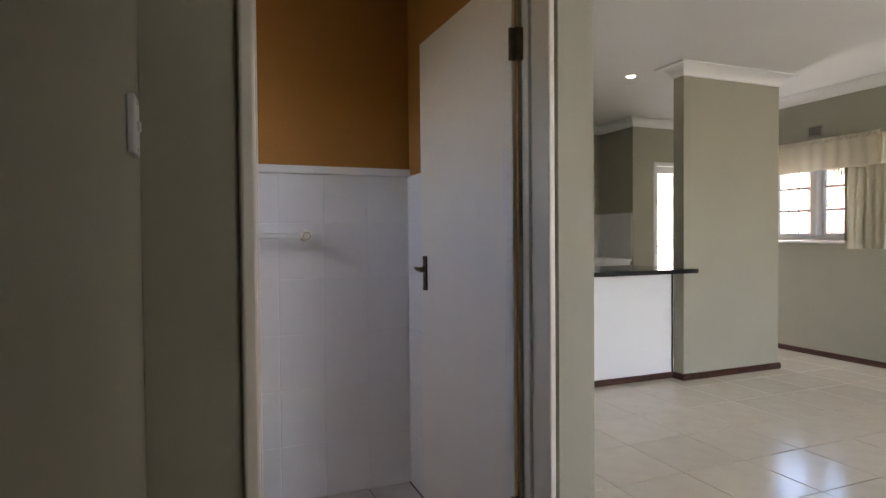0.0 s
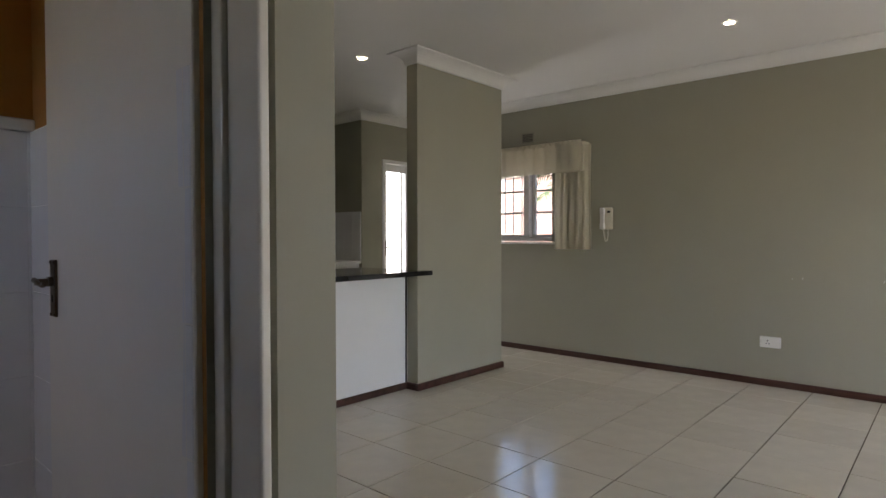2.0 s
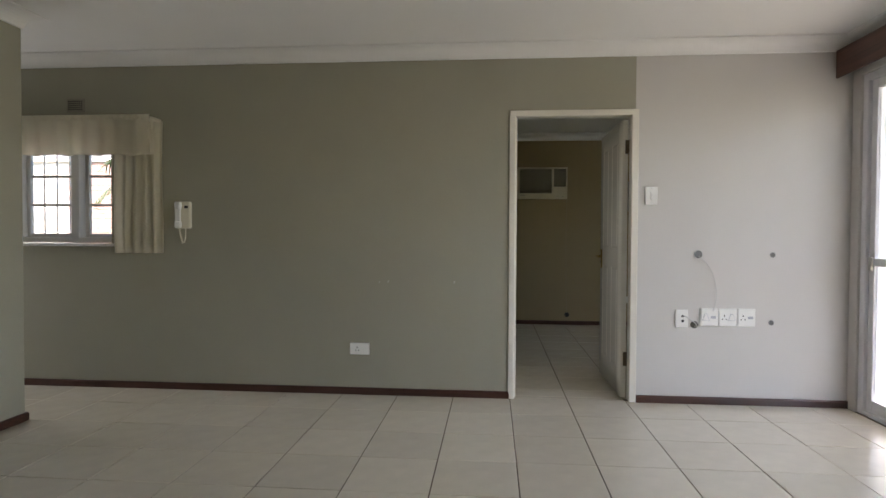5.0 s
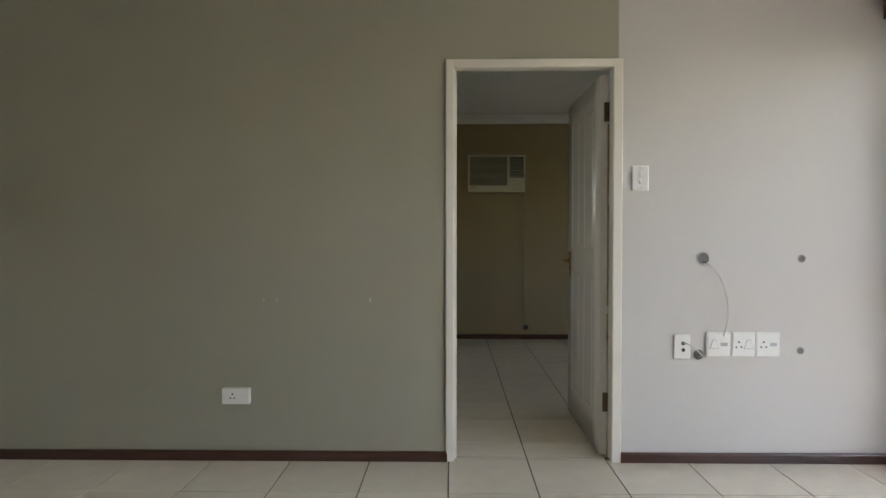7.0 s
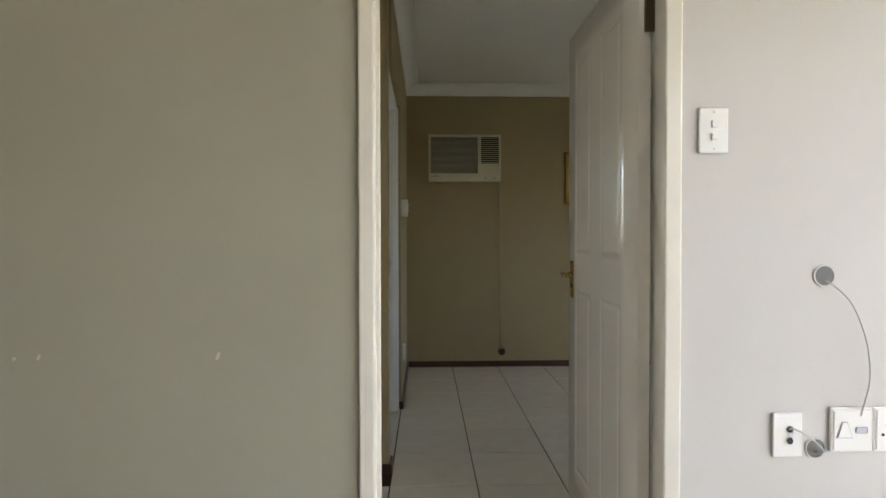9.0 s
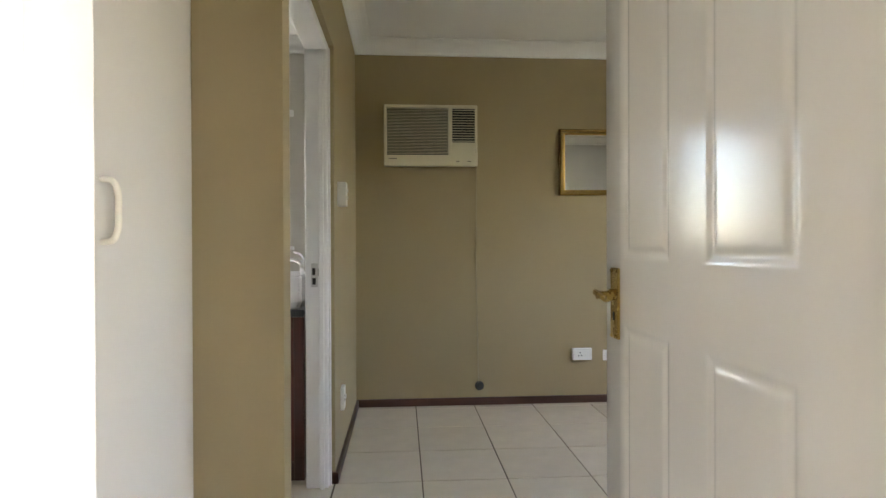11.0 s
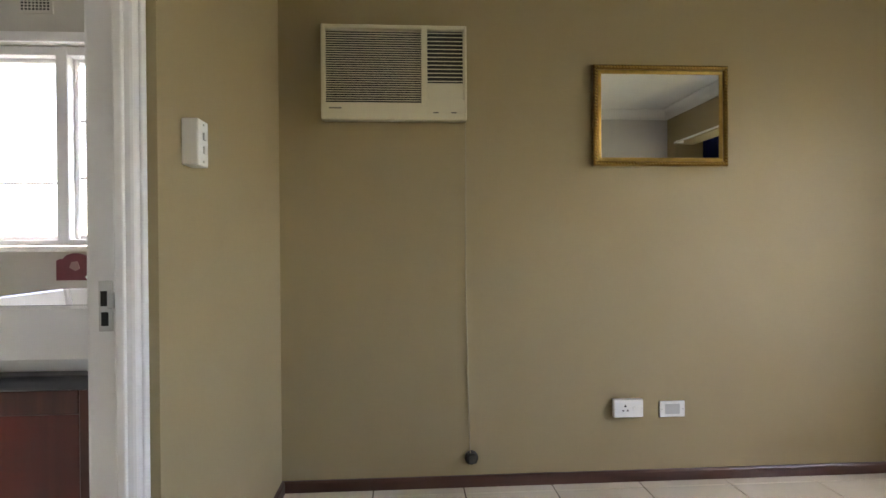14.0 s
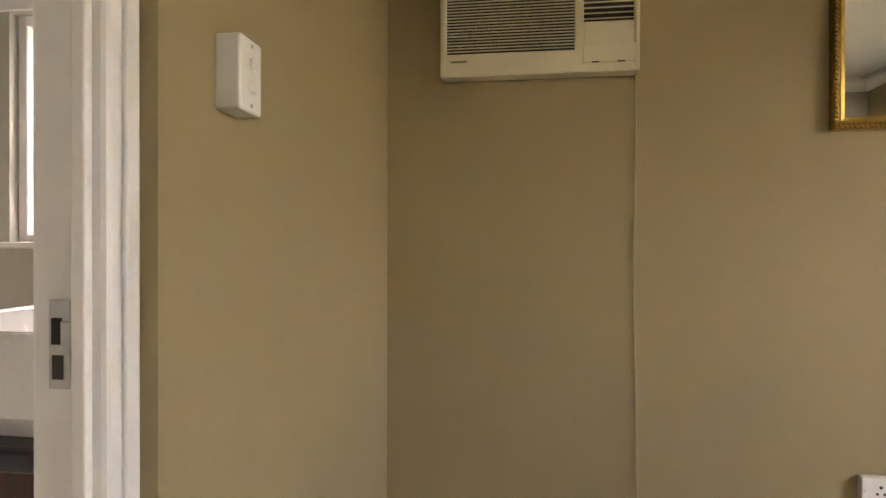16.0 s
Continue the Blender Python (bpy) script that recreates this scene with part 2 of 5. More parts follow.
def prism(outline, axis, a0, a1):
    """A closed outline of (u, v) pushed along an axis: x takes (y, z), y takes (x, z), z takes (x, y)."""
    bm = bmesh.new()

    def at(u, v, a):
        return {"x": (a, u, v), "y": (u, a, v), "z": (u, v, a)}[axis]

    lo = [bm.verts.new(at(u, v, a0)) for u, v in outline]
    hi = [bm.verts.new(at(u, v, a1)) for u, v in outline]
    n = len(outline)
    for i in range(n):
        bm.faces.new((lo[i], lo[(i + 1) % n], hi[(i + 1) % n], hi[i]))
    bm.faces.new(lo)
    bm.faces.new(hi)
    bmesh.ops.recalc_face_normals(bm, faces=bm.faces)
    return bm


def finish(name, bm, materials, smooth=False):
    bmesh.ops.recalc_face_normals(bm, faces=bm.faces)
    me = bpy.data.meshes.new(name)
    bm.to_mesh(me)
    bm.free()
    for m in materials if isinstance(materials, (list, tuple)) else [materials]:
        me.materials.append(m)
    if smooth:
        for p in me.polygons:
            p.use_smooth = True
    return new(name, me)


def part(name, bm, material, parent, label="", smooth=False):
    ob = finish(name, bm, material, smooth)
    ob.parent = parent
    return tagged(ob, label)


def thing(name, at, label, category, group=""):
    """An Empty at a thing's base; its parts are given in world metres before the parent is set."""
    ob = new(name)
    ob.empty_display_size = 0.1
    ob.location = at
    ob.matrix_basis = Matrix.Translation(at)
    return tagged(ob, label, category, group)


def add_part(name, bm, material, parent, label="", smooth=False):
    """A part whose mesh is written in world metres, under a thing that stands at some place without turn."""
    ob = finish(name, bm, material, smooth)
    ob.parent = parent
    base = Vector()
    p = parent
    while p is not None:
        base += p.matrix_basis.translation
        p = p.parent
    ob.matrix_basis = Matrix.Translation(-base)
    return tagged(ob, label)


def structure(name, bm, materials, label, category=""):
    return tagged(finish(name, bm, materials), label, category or name.split("_")[0], kind="structure")


def wall(name, normal_axis, a0, a1, b0, b1, z0, z1, openings, materials, label, pick=None, cuts=()):
    """A wall between a0 and a1 of its thickness, b0 to b1 along, with openings (b0, b1, z0, z1) through it."""
    bs = sorted({b0, b1, *cuts, *[v for o in openings for v in o[:2] if b0 < v < b1]})
    zs = sorted({z0, z1, *[v for o in openings for v in o[2:] if z0 < v < z1]})

    def solid(i, j):
        if not (0 <= i < len(bs) - 1 and 0 <= j < len(zs) - 1):
            return False
        bc, zc = (bs[i] + bs[i + 1]) / 2, (zs[j] + zs[j + 1]) / 2
        return not any(o[0] < bc < o[1] and o[2] < zc < o[3] for o in openings)

    bm = bmesh.new()
    made = {}

    def vert(a, b, z):
        key = (round(a, 5), round(b, 5), round(z, 5))
        if key not in made:
            made[key] = bm.verts.new((a, b, z) if normal_axis == "x" else (b, a, z))
        return made[key]

    for i in range(len(bs) - 1):
        for j in range(len(zs) - 1):
            if not solid(i, j):
                continue
            p, q, r, s = bs[i], bs[i + 1], zs[j], zs[j + 1]
            quads = [[(a, p, r), (a, q, r), (a, q, s), (a, p, s)] for a in (a0, a1)]
            if not solid(i - 1, j):
                quads.append([(a0, p, r), (a1, p, r), (a1, p, s), (a0, p, s)])
            if not solid(i + 1, j):
                quads.append([(a0, q, r), (a1, q, r), (a1, q, s), (a0, q, s)])
            if not solid(i, j - 1):
                quads.append([(a0, p, r), (a0, q, r), (a1, q, r), (a1, p, r)])
            if not solid(i, j + 1):
                quads.append([(a0, p, s), (a0, q, s), (a1, q, s), (a1, p, s)])
            for quad in quads:
                f = bm.faces.new([vert(*v) for v in quad])
                if pick:
                    f.material_index = pick(f.calc_center_median())
    return structure(name, bm, materials, label, "wall")


def sweep(poly, profile, closed=True):
    """A profile of (distance from the wall, height) led round a floor line whose room lies on its left, with mitred corners."""
    bm = bmesh.new()
    pts = [Vector(p) for p in poly]
    n = len(pts)

    def normal(a, b):
        d = (b - a).normalized()
        return Vector((-d.y, d.x))

    rings = []
    for i in range(n):
        prev_n = normal(pts[i - 1], pts[i]) if closed or i > 0 else None
        next_n = normal(pts[i], pts[(i + 1) % n]) if closed or i < n - 1 else None
        if prev_n is None:
            off = next_n
        elif next_n is None:
            off = prev_n
        else:
            s = prev_n + next_n
            off = s * (2 / s.dot(s)) if s.length > 1e-6 else prev_n
        rings.append([bm.verts.new((pts[i].x + off.x * d, pts[i].y + off.y * d, h)) for d, h in profile])
    m = len(profile)
    for i in range(n if closed else n - 1):
        r0, r1 = rings[i], rings[(i + 1) % n]
        for k in range(m):
            bm.faces.new((r0[k], r0[(k + 1) % m], r1[(k + 1) % m], r1[k]))
    if not closed:
        bm.faces.new(rings[0])
        bm.faces.new(rings[-1])
    return bm

# ---- the large structure ----
CEIL = 2.56
XE, XB, XF = 5.79, 5.93, 9.465          # living room's east wall, bedroom's west face, bedroom's east face
YS, YK, YN = -0.90, 6.44, 7.06          # living room's south wall, back door wall, kitchen's north wall
XW, YC, XC = 0.175, 2.33, 1.40           # entry's west wall, toilet wall, its outer corner
YB0, YB1, YW = -2.0, 1.435, 1.70        # bedroom south and north faces, wardrobe front

# walls of the living room, entry and kitchen
wall("wall_east", "x", XE, XB, -2.15, YK + 0.2, 0, CEIL + 0.1,
     [(0.5425, 1.438, -0.01, 2.085), (4.50, 5.36, 1.115, 1.95)], [OLIVE, WARM_WHITE, TAN],
     "olive-grey plastered wall with a warm white stretch beside the bedroom door",
     lambda c: (0 if c.y > 0.5585 else 1) if c.x < 5.85 else (1 if c.y < 1.9 else 2), cuts=(0.5585,))
wall("wall_south", "y", YS - 0.2, YS, 0.05, XE - 0.002, 0, CEIL + 0.1, [(2.15, 5.70, -0.01, 2.285)], [WARM_WHITE],
     "warm white plastered wall with a wide sliding door")
wall("wall_entry_west", "x", XW - 0.14, XW, YS, YC + 0.14, 0, CEIL + 0.1, [], [OLIVE], "olive-grey plastered entry wall in shade")
wall("wall_toilet", "y", YC, YC + 0.14, XW + 0.002, XC, 0, CEIL + 0.1, [(0.385, 1.275, -0.01, 2.085)], [OLIVE, ORANGE],
     "olive-grey plastered wall round the toilet door", lambda c: 1 if c.y > YC + 0.1 else 0)
wall("wall_kitchen_west", "x", XC - 0.18, XC - 0.002, YC + 0.142, YN, 0, CEIL + 0.1, [], [OLIVE, ORANGE],
     "olive-grey plastered wall", lambda c: 1 if c.x < XC - 0.1 else 0)
wall("wall_kitchen_north", "y", YN, YN + 0.2, XC - 0.18, 5.0, 0, CEIL + 0.1, [], [OLIVE], "olive-grey plastered kitchen wall")
wall("wall_kitchen_return", "x", 4.98, 5.12, YK + 0.202, YN - 0.002, 0, CEIL + 0.1, [], [OLIVE], "olive-grey plastered wall return")
wall("wall_back_door", "y", YK, YK + 0.2, 4.98, XE - 0.002, 0, CEIL + 0.1, [(5.285, 5.76, -0.01, 2.065)], [OLIVE], "olive-grey plastered wall round the back door")
wall("wall_nib", "y", 4.52, 4.63, 3.885, 4.96, 0, CEIL + 0.1, [], [OLIVE], "olive-grey plastered nib wall at the kitchen counter")

# walls of the bedroom and bathroom
wall("wall_bedroom_south", "y", YB0 - 0.2, YB0, XB + 0.002, XF, 0, CEIL + 0.1, [(6.12, 8.85, 0.0, 2.17)], [TAN], "tan plastered bedroom wall with an opening to a window bay")
wall("wall_bay_west", "x", 5.91, 6.098, -2.499, YB0 - 0.201, 0, 2.5, [], [TAN], "tan plastered window bay wall")
wall("wall_bay_east", "x", 8.872, 9.06, -2.499, YB0 - 0.201, 0, 2.5, [], [TAN], "tan plastered window bay wall")
wall("wall_bay_south", "y", -2.7, -2.5, 5.91, 9.06, 0, 2.5, [(6.5, 8.75, 0.9, 2.1)], [TAN], "tan plastered window bay wall with a wide window")
wall("wall_bedroom_east", "x", XF, XF + 0.2, YB0 - 0.2, 3.5, 0, CEIL + 0.1, [(1.90, 2.95, 1.13, 2.03)], [TAN, BATH_PAINT],
     "tan plastered bedroom wall that carries on into the bathroom", lambda c: 1 if c.y > 1.47 else 0, cuts=(1.47,))
wall("wall_bedroom_north", "y", YB1, YB1 + 0.095, 8.156, XF - 0.002, 0, CEIL + 0.1, [], [TAN, BATH_PAINT], "tan plastered bedroom wall beside the bathroom door",
     lambda c: 1 if c.y > 1.5 else 0)
wall("wall_bathroom_head", "y", YB1, YB1 + 0.095, 7.142, 8.156, 2.085, CEIL + 0.1, [], [TAN, BATH_PAINT], "tan plaster above the bathroom door", lambda c: 1 if c.y > 1.5 else 0)
wall("wall_wardrobe_pier", "x", 7.04, 7.14, 1.45, 3.3, 0, CEIL + 0.1, [], [TAN, BATH_PAINT], "tan plastered pier between wardrobe and bathroom",
     lambda c: 1 if c.x > 7.12 and c.y > 1.5 else 0)
wall("wall_bathroom_north", "y", 3.30, 3.5, XB + 0.002, XF - 0.002, 0, CEIL + 0.1, [], [BATH_PAINT], "pale grey plastered bathroom wall")

# walls of the toilet
wall("wall_toilet_back", "y", 3.54, 3.66, -0.4, XC - 0.182, 0, CEIL + 0.1, [], [ORANGE], "orange plastered toilet wall above white tiles")
# the opening is added for the toilet's fill light
wall("wall_toilet_west", "x", -0.5, -0.4, YC, 3.66, 0, CEIL + 0.1, [(2.68, 3.22, 1.48, 2.02)], [ORANGE], "orange plastered toilet wall with an added window opening")
# added wall outside the view, blocks sliding door light from the entry
wall("wall_entry_east", "x", 1.18, 1.29, YS, 1.34, 0, CEIL + 0.1, [], [OLIVE], "added olive-grey wall, unseen, that keeps sliding door light off the entry")
wall("wall_toilet_front", "y", YC, YC + 0.14, -0.4, XW - 0.142, 0, CEIL + 0.1, [], [ORANGE], "orange plastered toilet wall")

for nm, r in (("ceiling_living", (XW - 0.14, XE, YS - 0.2, YN + 0.2)), ("ceiling_bedroom", (XB, XF + 0.2, YB0 - 0.2, 3.5)), ("ceiling_toilet", (-0.5, XW - 0.141, YC, 3.66))):
    structure(nm, box(r[0], r[1], r[2], r[3], CEIL, CEIL + 0.08), CEILING, "flat white painted ceiling", "ceiling")

structure("ceiling_bay", box(5.91, 9.06, -2.7, YB0 - 0.201, 2.42, 2.48), CEILING, "flat white ceiling of the window bay", "ceiling")
structure("floor_bay", box(5.91, 9.06, -2.7, YB0 - 0.001, -0.12, 0.0), BAY_FLOOR, "pale tiled floor of the window bay", "floor")
structure("cornice_bay", box(6.099, 8.871, -2.4995, -2.43, 2.33, 2.4195, 0.02, 2), CORNICE, "white plaster cornice of the window bay", "cornice")
structure("roof", box(-1.1, 6.4, -2.1, YN + 0.7, CEIL + 0.12, CEIL + 0.3), ROOF, "grey tiled house roof with overhanging eaves", "roof")
structure("roof_bedroom", box(6.401, XF + 0.6, -2.3, 3.9, CEIL + 0.12, CEIL + 0.3), ROOF, "grey tiled house roof with overhanging eaves", "roof")
# added unseen slab, sized to keep direct sun off the bay window
structure("roof_bay", box(4.6, XF + 0.6, -3.9, -2.302, CEIL + 0.12, CEIL + 0.3), ROOF, "added grey roof slab, unseen, that keeps sun out of the window bay", "roof")

COVE = [(0.0, 2.468)] + [(0.012 + 0.085 * (1 - math.cos(a)), 2.472 + 0.075 * math.sin(a)) for a in [i * math.pi / 12 for i in range(7)]] + [(0.108, 2.552), (0.108, CEIL - 0.001), (0.0, CEIL - 0.001)]
LIVING = [(XW, YS), (XE, YS), (XE, YK), (4.98, YK), (4.98, YN), (XC, YN), (XC, YC), (XW, YC)]
structure("cornice_living", sweep(LIVING, COVE), CORNICE, "white coved plaster cornice", "cornice")
structure("cornice_nib", sweep([(3.885, 4.52), (3.885, 4.63), (4.96, 4.63), (4.96, 4.52)], COVE), CORNICE, "white coved plaster cornice round the nib wall", "cornice")
structure("cornice_bedroom", sweep([(XB, YB0), (XF, YB0), (XF, YB1), (7.04, YB1), (7.04, YW + 0.01), (XB, YW + 0.01)], COVE), CORNICE, "white coved plaster cornice", "cornice")
structure("cornice_bathroom", sweep([(7.14, 1.53), (XF, 1.53), (XF, 3.30), (7.14, 3.30)], COVE), CORNICE, "white coved plaster cornice", "cornice")

SK = [(0.001, 0.0), (0.016, 0.0), (0.016, 0.043), (0.011, 0.052), (0.001, 0.052)]
for nm, line in (("baseboard_entry", [(1.29, 1.34), (1.29, YS), (2.15, YS)]),
                 ("baseboard_east_south", [(XE, YS), (XE, 0.539)]),
                 ("baseboard_east", [(XE, 1.443), (XE, YK), (5.765, YK)]),
                 ("baseboard_kitchen", [(5.28, YK), (4.98, YK)]),
                 ("baseboard_toilet_wall", [(XC, 4.6), (XC, YC), (1.28, YC)]),
                 ("baseboard_nib", [(4.96, 4.63), (4.96, 4.52), (3.885, 4.52), (3.885, 4.63)]),
                 ("baseboard_bedroom_south", [(XB, 0.5), (XB, YB0), (XF, YB0), (XF, YB1), (8.157, YB1), (8.157, 1.452)]),
                 ("baseboard_pier", [(7.15, 1.45), (7.04, 1.45), (7.04, YW)])):
    structure(nm, sweep(line, SK, closed=False), SKIRT, "dark red-brown wooden skirting", "baseboard")

structure("floor_bed", box(-0.5, XF + 0.2, -2.2, YN + 0.2, -0.12, -0.006), GROUT, "brown grout bed under the floor tiles", "floor")


def window_sash(win, x, y0, y1, z0, z1, cols, rows, material, bar=0.022, frame=0.045):
    """A casement in a wall of constant x, with its glazing bars and panes, as parts of a window."""
    f = bmesh.new()
    add_box(f, x - 0.02, x + 0.02, y0, y0 + frame, z0, z1, 0.004, 1)
    add_box(f, x - 0.02, x + 0.02, y1 - frame, y1, z0, z1, 0.004, 1)
    add_box(f, x - 0.0195, x + 0.0195, y0 + frame, y1 - frame, z0, z0 + frame, 0.004, 1)
    add_box(f, x - 0.0195, x + 0.0195, y0 + frame, y1 - frame, z1 - frame, z1, 0.004, 1)
    sash = add_part("sash", f, material, win)
    iy0, iy1, iz0, iz1 = y0 + frame, y1 - frame, z0 + frame, z1 - frame
    ys = [iy0 + (iy1 - iy0) * i / cols for i in range(cols + 1)]
    zs = [iz0 + (iz1 - iz0) * i / rows for i in range(rows + 1)]
    for yy in ys[1:-1]:
        add_part("glazing_bar", box(x - 0.012, x + 0.012, yy - bar / 2, yy + bar / 2, iz0, iz1, 0.003, 1), material, sash)
    for zz in zs[1:-1]:
        add_part("glazing_bar", box(x - 0.010, x + 0.010, iy0, iy1, zz - bar / 2, zz + bar / 2, 0.003, 1), material, sash)
    for i in range(cols):
        for j in range(rows):
            p = add_part("pane", box(x - 0.002, x + 0.002, ys[i] + 0.001, ys[i + 1] - 0.001, zs[j] + 0.001, zs[j + 1] - 0.001), GLASS, sash)
            p.visible_shadow = False
    return sash


# living room window in the east wall
w1 = tagged(thing("window_1", (5.92, 4.93, 1.115), "white painted wooden cottage-pane window with burglar bars", "window"), kind="structure")
fr = bmesh.new()
for a in ((4.502, 4.545), (5.315, 5.358), (4.815, 4.885)):
    add_box(fr, 5.86, 5.985, a[0], a[1], 1.117, 1.948, 0.004, 1)
add_box(fr, 5.861, 5.984, 4.502, 5.358, 1.118, 1.160, 0.004, 1)
add_box(fr, 5.861, 5.984, 4.502, 5.358, 1.905, 1.947, 0.004, 1)
add_part("window_frame", fr, WHITE_FRAME, w1)
add_part("window_sill", box(5.745, 5.86, 4.46, 5.40, 1.093, 1.114, 0.006), WHITE_FRAME, w1)
window_sash(w1, 5.95, 4.545, 4.815, 1.160, 1.905, 1, 3, WHITE_FRAME, frame=0.03)
window_sash(w1, 5.95, 4.885, 5.315, 1.160, 1.905, 1, 3, WHITE_FRAME, frame=0.03)
for yy in (4.99, 5.10, 5.21):
    add_part("burglar_bar", tube([(5.99, yy, 1.16), (5.99, yy, 1.905)], 0.006, 8), WHITE_FRAME, w1)
stay = add_part("window_stay", tube(smooth_path([(5.925, 4.905, 1.52), (5.905, 4.91, 1.45), (5.91, 4.905, 1.36), (5.925, 4.905, 1.33)]), 0.006, 8), BRONZE, w1, "dark bronze stay")

# bathroom window
w2 = tagged(thing("window_2", (9.6, 2.42, 1.13), "white painted bathroom window with small panes", "window"), kind="structure")
fr = bmesh.new()
for a in ((1.903, 1.945), (2.905, 2.947), (2.375, 2.43)):
    add_box(fr, 9.50, 9.62, a[0], a[1], 1.132, 2.028, 0.004, 1)
add_box(fr, 9.501, 9.619, 1.903, 2.947, 1.133, 1.160, 0.004, 1)
add_box(fr, 9.501, 9.619, 1.903, 2.947, 1.985, 2.027, 0.004, 1)
add_part("window_frame", fr, WHITE_FRAME, w2)
add_part("window_sill", box(9.42, 9.50, 1.86, 2.99, 1.105, 1.130, 0.006), WHITE_FRAME, w2)
add_part("window_head", box(9.45, 9.464, 1.86, 2.99, 2.03, 2.075, 0.004), WHITE_FRAME, w2)
window_sash(w2, 9.57, 1.945, 2.375, 1.160, 1.985, 2, 3, WHITE_FRAME, bar=0.014, frame=0.02)
sash = window_sash(w2, 9.57, 2.43, 2.905, 1.160, 1.985, 1, 1, WHITE_FRAME, frame=0.02)
add_part("glazing_bar", box(9.5595, 9.5675, 2.45, 2.885, 1.414, 1.424), WHITE_FRAME, sash)
add_part("casement_stile", box(9.545, 9.575, 2.845, 2.862, 1.18, 1.965, 0.003, 1), WHITE_FRAME, sash)

# bedroom south window
w3 = tagged(thing("window_3", (7.85, -2.6, 0.9), "white painted bedroom window in a bay", "window"), kind="structure")
fr = bmesh.new()
for a in ((6.503, 6.55), (8.70, 8.747), (7.53, 7.58), (8.12, 8.17)):
    add_box(fr, a[0], a[1], -2.66, -2.58, 0.903, 2.097, 0.004, 1)
for z0 in (0.904, 1.66, 2.051):
    add_box(fr, 6.5035, 8.7465, -2.659, -2.581, z0, z0 + 0.045, 0.004, 1)
add_part("window_frame", fr, WHITE_FRAME, w3)
for x0, x1 in ((6.55, 7.53), (7.58, 8.12), (8.17, 8.70)):
    for z0, z1 in ((0.949, 1.66), (1.705, 2.051)):
        p = add_part("pane", box(x0, x1, -2.622, -2.618, z0, z1), GLASS, w3)
        p.visible_shadow = False
add_part("window_sill", box(6.42, 8.83, -2.57, -2.45, 0.872, 0.902, 0.006), WHITE_FRAME, w3)

# sliding door in the south wall
d4 = tagged(thing("door_4", (4.0, -1.0, 0), "white aluminium glazed sliding door", "sliding door"), kind="structure")
fr = bmesh.new()
add_box(fr, 5.645, 5.698, -1.06, -0.915, 0.0, 2.283, 0.004, 1)
add_box(fr, 2.152, 2.205, -1.06, -0.915, 0.0, 2.283, 0.004, 1)
add_box(fr, 2.205, 5.645, -1.059, -0.916, 2.232, 2.282, 0.004, 1)
add_box(fr, 2.205, 5.645, -1.059, -0.916, 0.0, 0.028, 0.004, 1)
add_part("door_frame", fr, ALU, d4)
for i, (x0, x1, yy) in enumerate(((4.77, 5.64, -0.955), (3.90, 4.82, -1.005), (3.04, 3.95, -1.005), (2.21, 3.09, -0.955))):
    f = bmesh.new()
    add_box(f, x0, x0 + 0.055, yy - 0.018, yy + 0.018, 0.03, 2.23, 0.003, 1)
    add_box(f, x1 - 0.055, x1, yy - 0.018, yy + 0.018, 0.03, 2.23, 0.003, 1)
    for z0, z1 in ((0.031, 0.11), (2.17, 2.229), (1.0, 1.05)):
        add_box(f, x0 + 0.055, x1 - 0.055, yy - 0.017, yy + 0.017, z0, z1, 0.003, 1)
    leaf = add_part("door_panel", f, ALU, d4)
    for z0, z1 in ((0.11, 1.0), (1.05, 2.17)):
        p = add_part("pane", box(x0 + 0.055, x1 - 0.055, yy - 0.003, yy + 0.003, z0, z1), GLASS, leaf)
        p.visible_shadow = False
    if i == 0:
        add_part("lock", box(x1 - 0.045, x1 - 0.012, yy + 0.019, yy + 0.032, 0.97, 1.06, 0.004), STEEL, leaf, "small steel lock")
pel = thing("pelmet", (4.0, -0.87, 2.29), "dark brown wooden pelmet above the sliding door", "pelmet")
add_part("board", box(2.0, 5.785, -0.80, -0.782, 2.285, 2.475, 0.004), BROWN_WOOD, pel)
add_part("top_board", box(2.0, 5.785, -0.898, -0.801, 2.455, 2.474, 0.003), BROWN_WOOD, pel)

# kitchen back door, glazed
d3 = tagged(thing("door_3", (5.5, 6.5, 0), "white painted glazed back door, shut", "door"), kind="structure")
fr = bmesh.new()
add_box(fr, 5.287, 5.325, 6.425, 6.56, 0, 2.063, 0.004, 1)
add_box(fr, 5.72, 5.758, 6.425, 6.56, 0, 2.063, 0.004, 1)
add_box(fr, 5.325, 5.72, 6.426, 6.559, 2.02, 2.062, 0.004, 1)
add_part("door_frame", fr, WHITE_FRAME, d3)
f = bmesh.new()
add_box(f, 5.327, 5.365, 6.45, 6.49, 0.005, 2.017, 0.003, 1)
add_box(f, 5.68, 5.718, 6.45, 6.49, 0.005, 2.017, 0.003, 1)
add_box(f, 5.365, 5.68, 6.451, 6.489, 1.93, 2.016, 0.003, 1)
add_box(f, 5.365, 5.68, 6.451, 6.489, 0.006, 0.30, 0.003, 1)
leaf = add_part("door_leaf", f, WHITE_FRAME, d3)
p = add_part("pane", box(5.365, 5.68, 6.467, 6.473, 0.30, 1.93), GLASS, leaf)
p.visible_shadow = False
hd = bmesh.new()
add_box(hd, 5.332, 5.358, 6.440, 6.449, 0.95, 1.12, 0.003)
add_tube(hd, smooth_path([(5.345, 6.445, 1.045), (5.345, 6.40, 1.045), (5.38, 6.392, 1.045), (5.45, 6.394, 1.04)]), 0.008, 8)
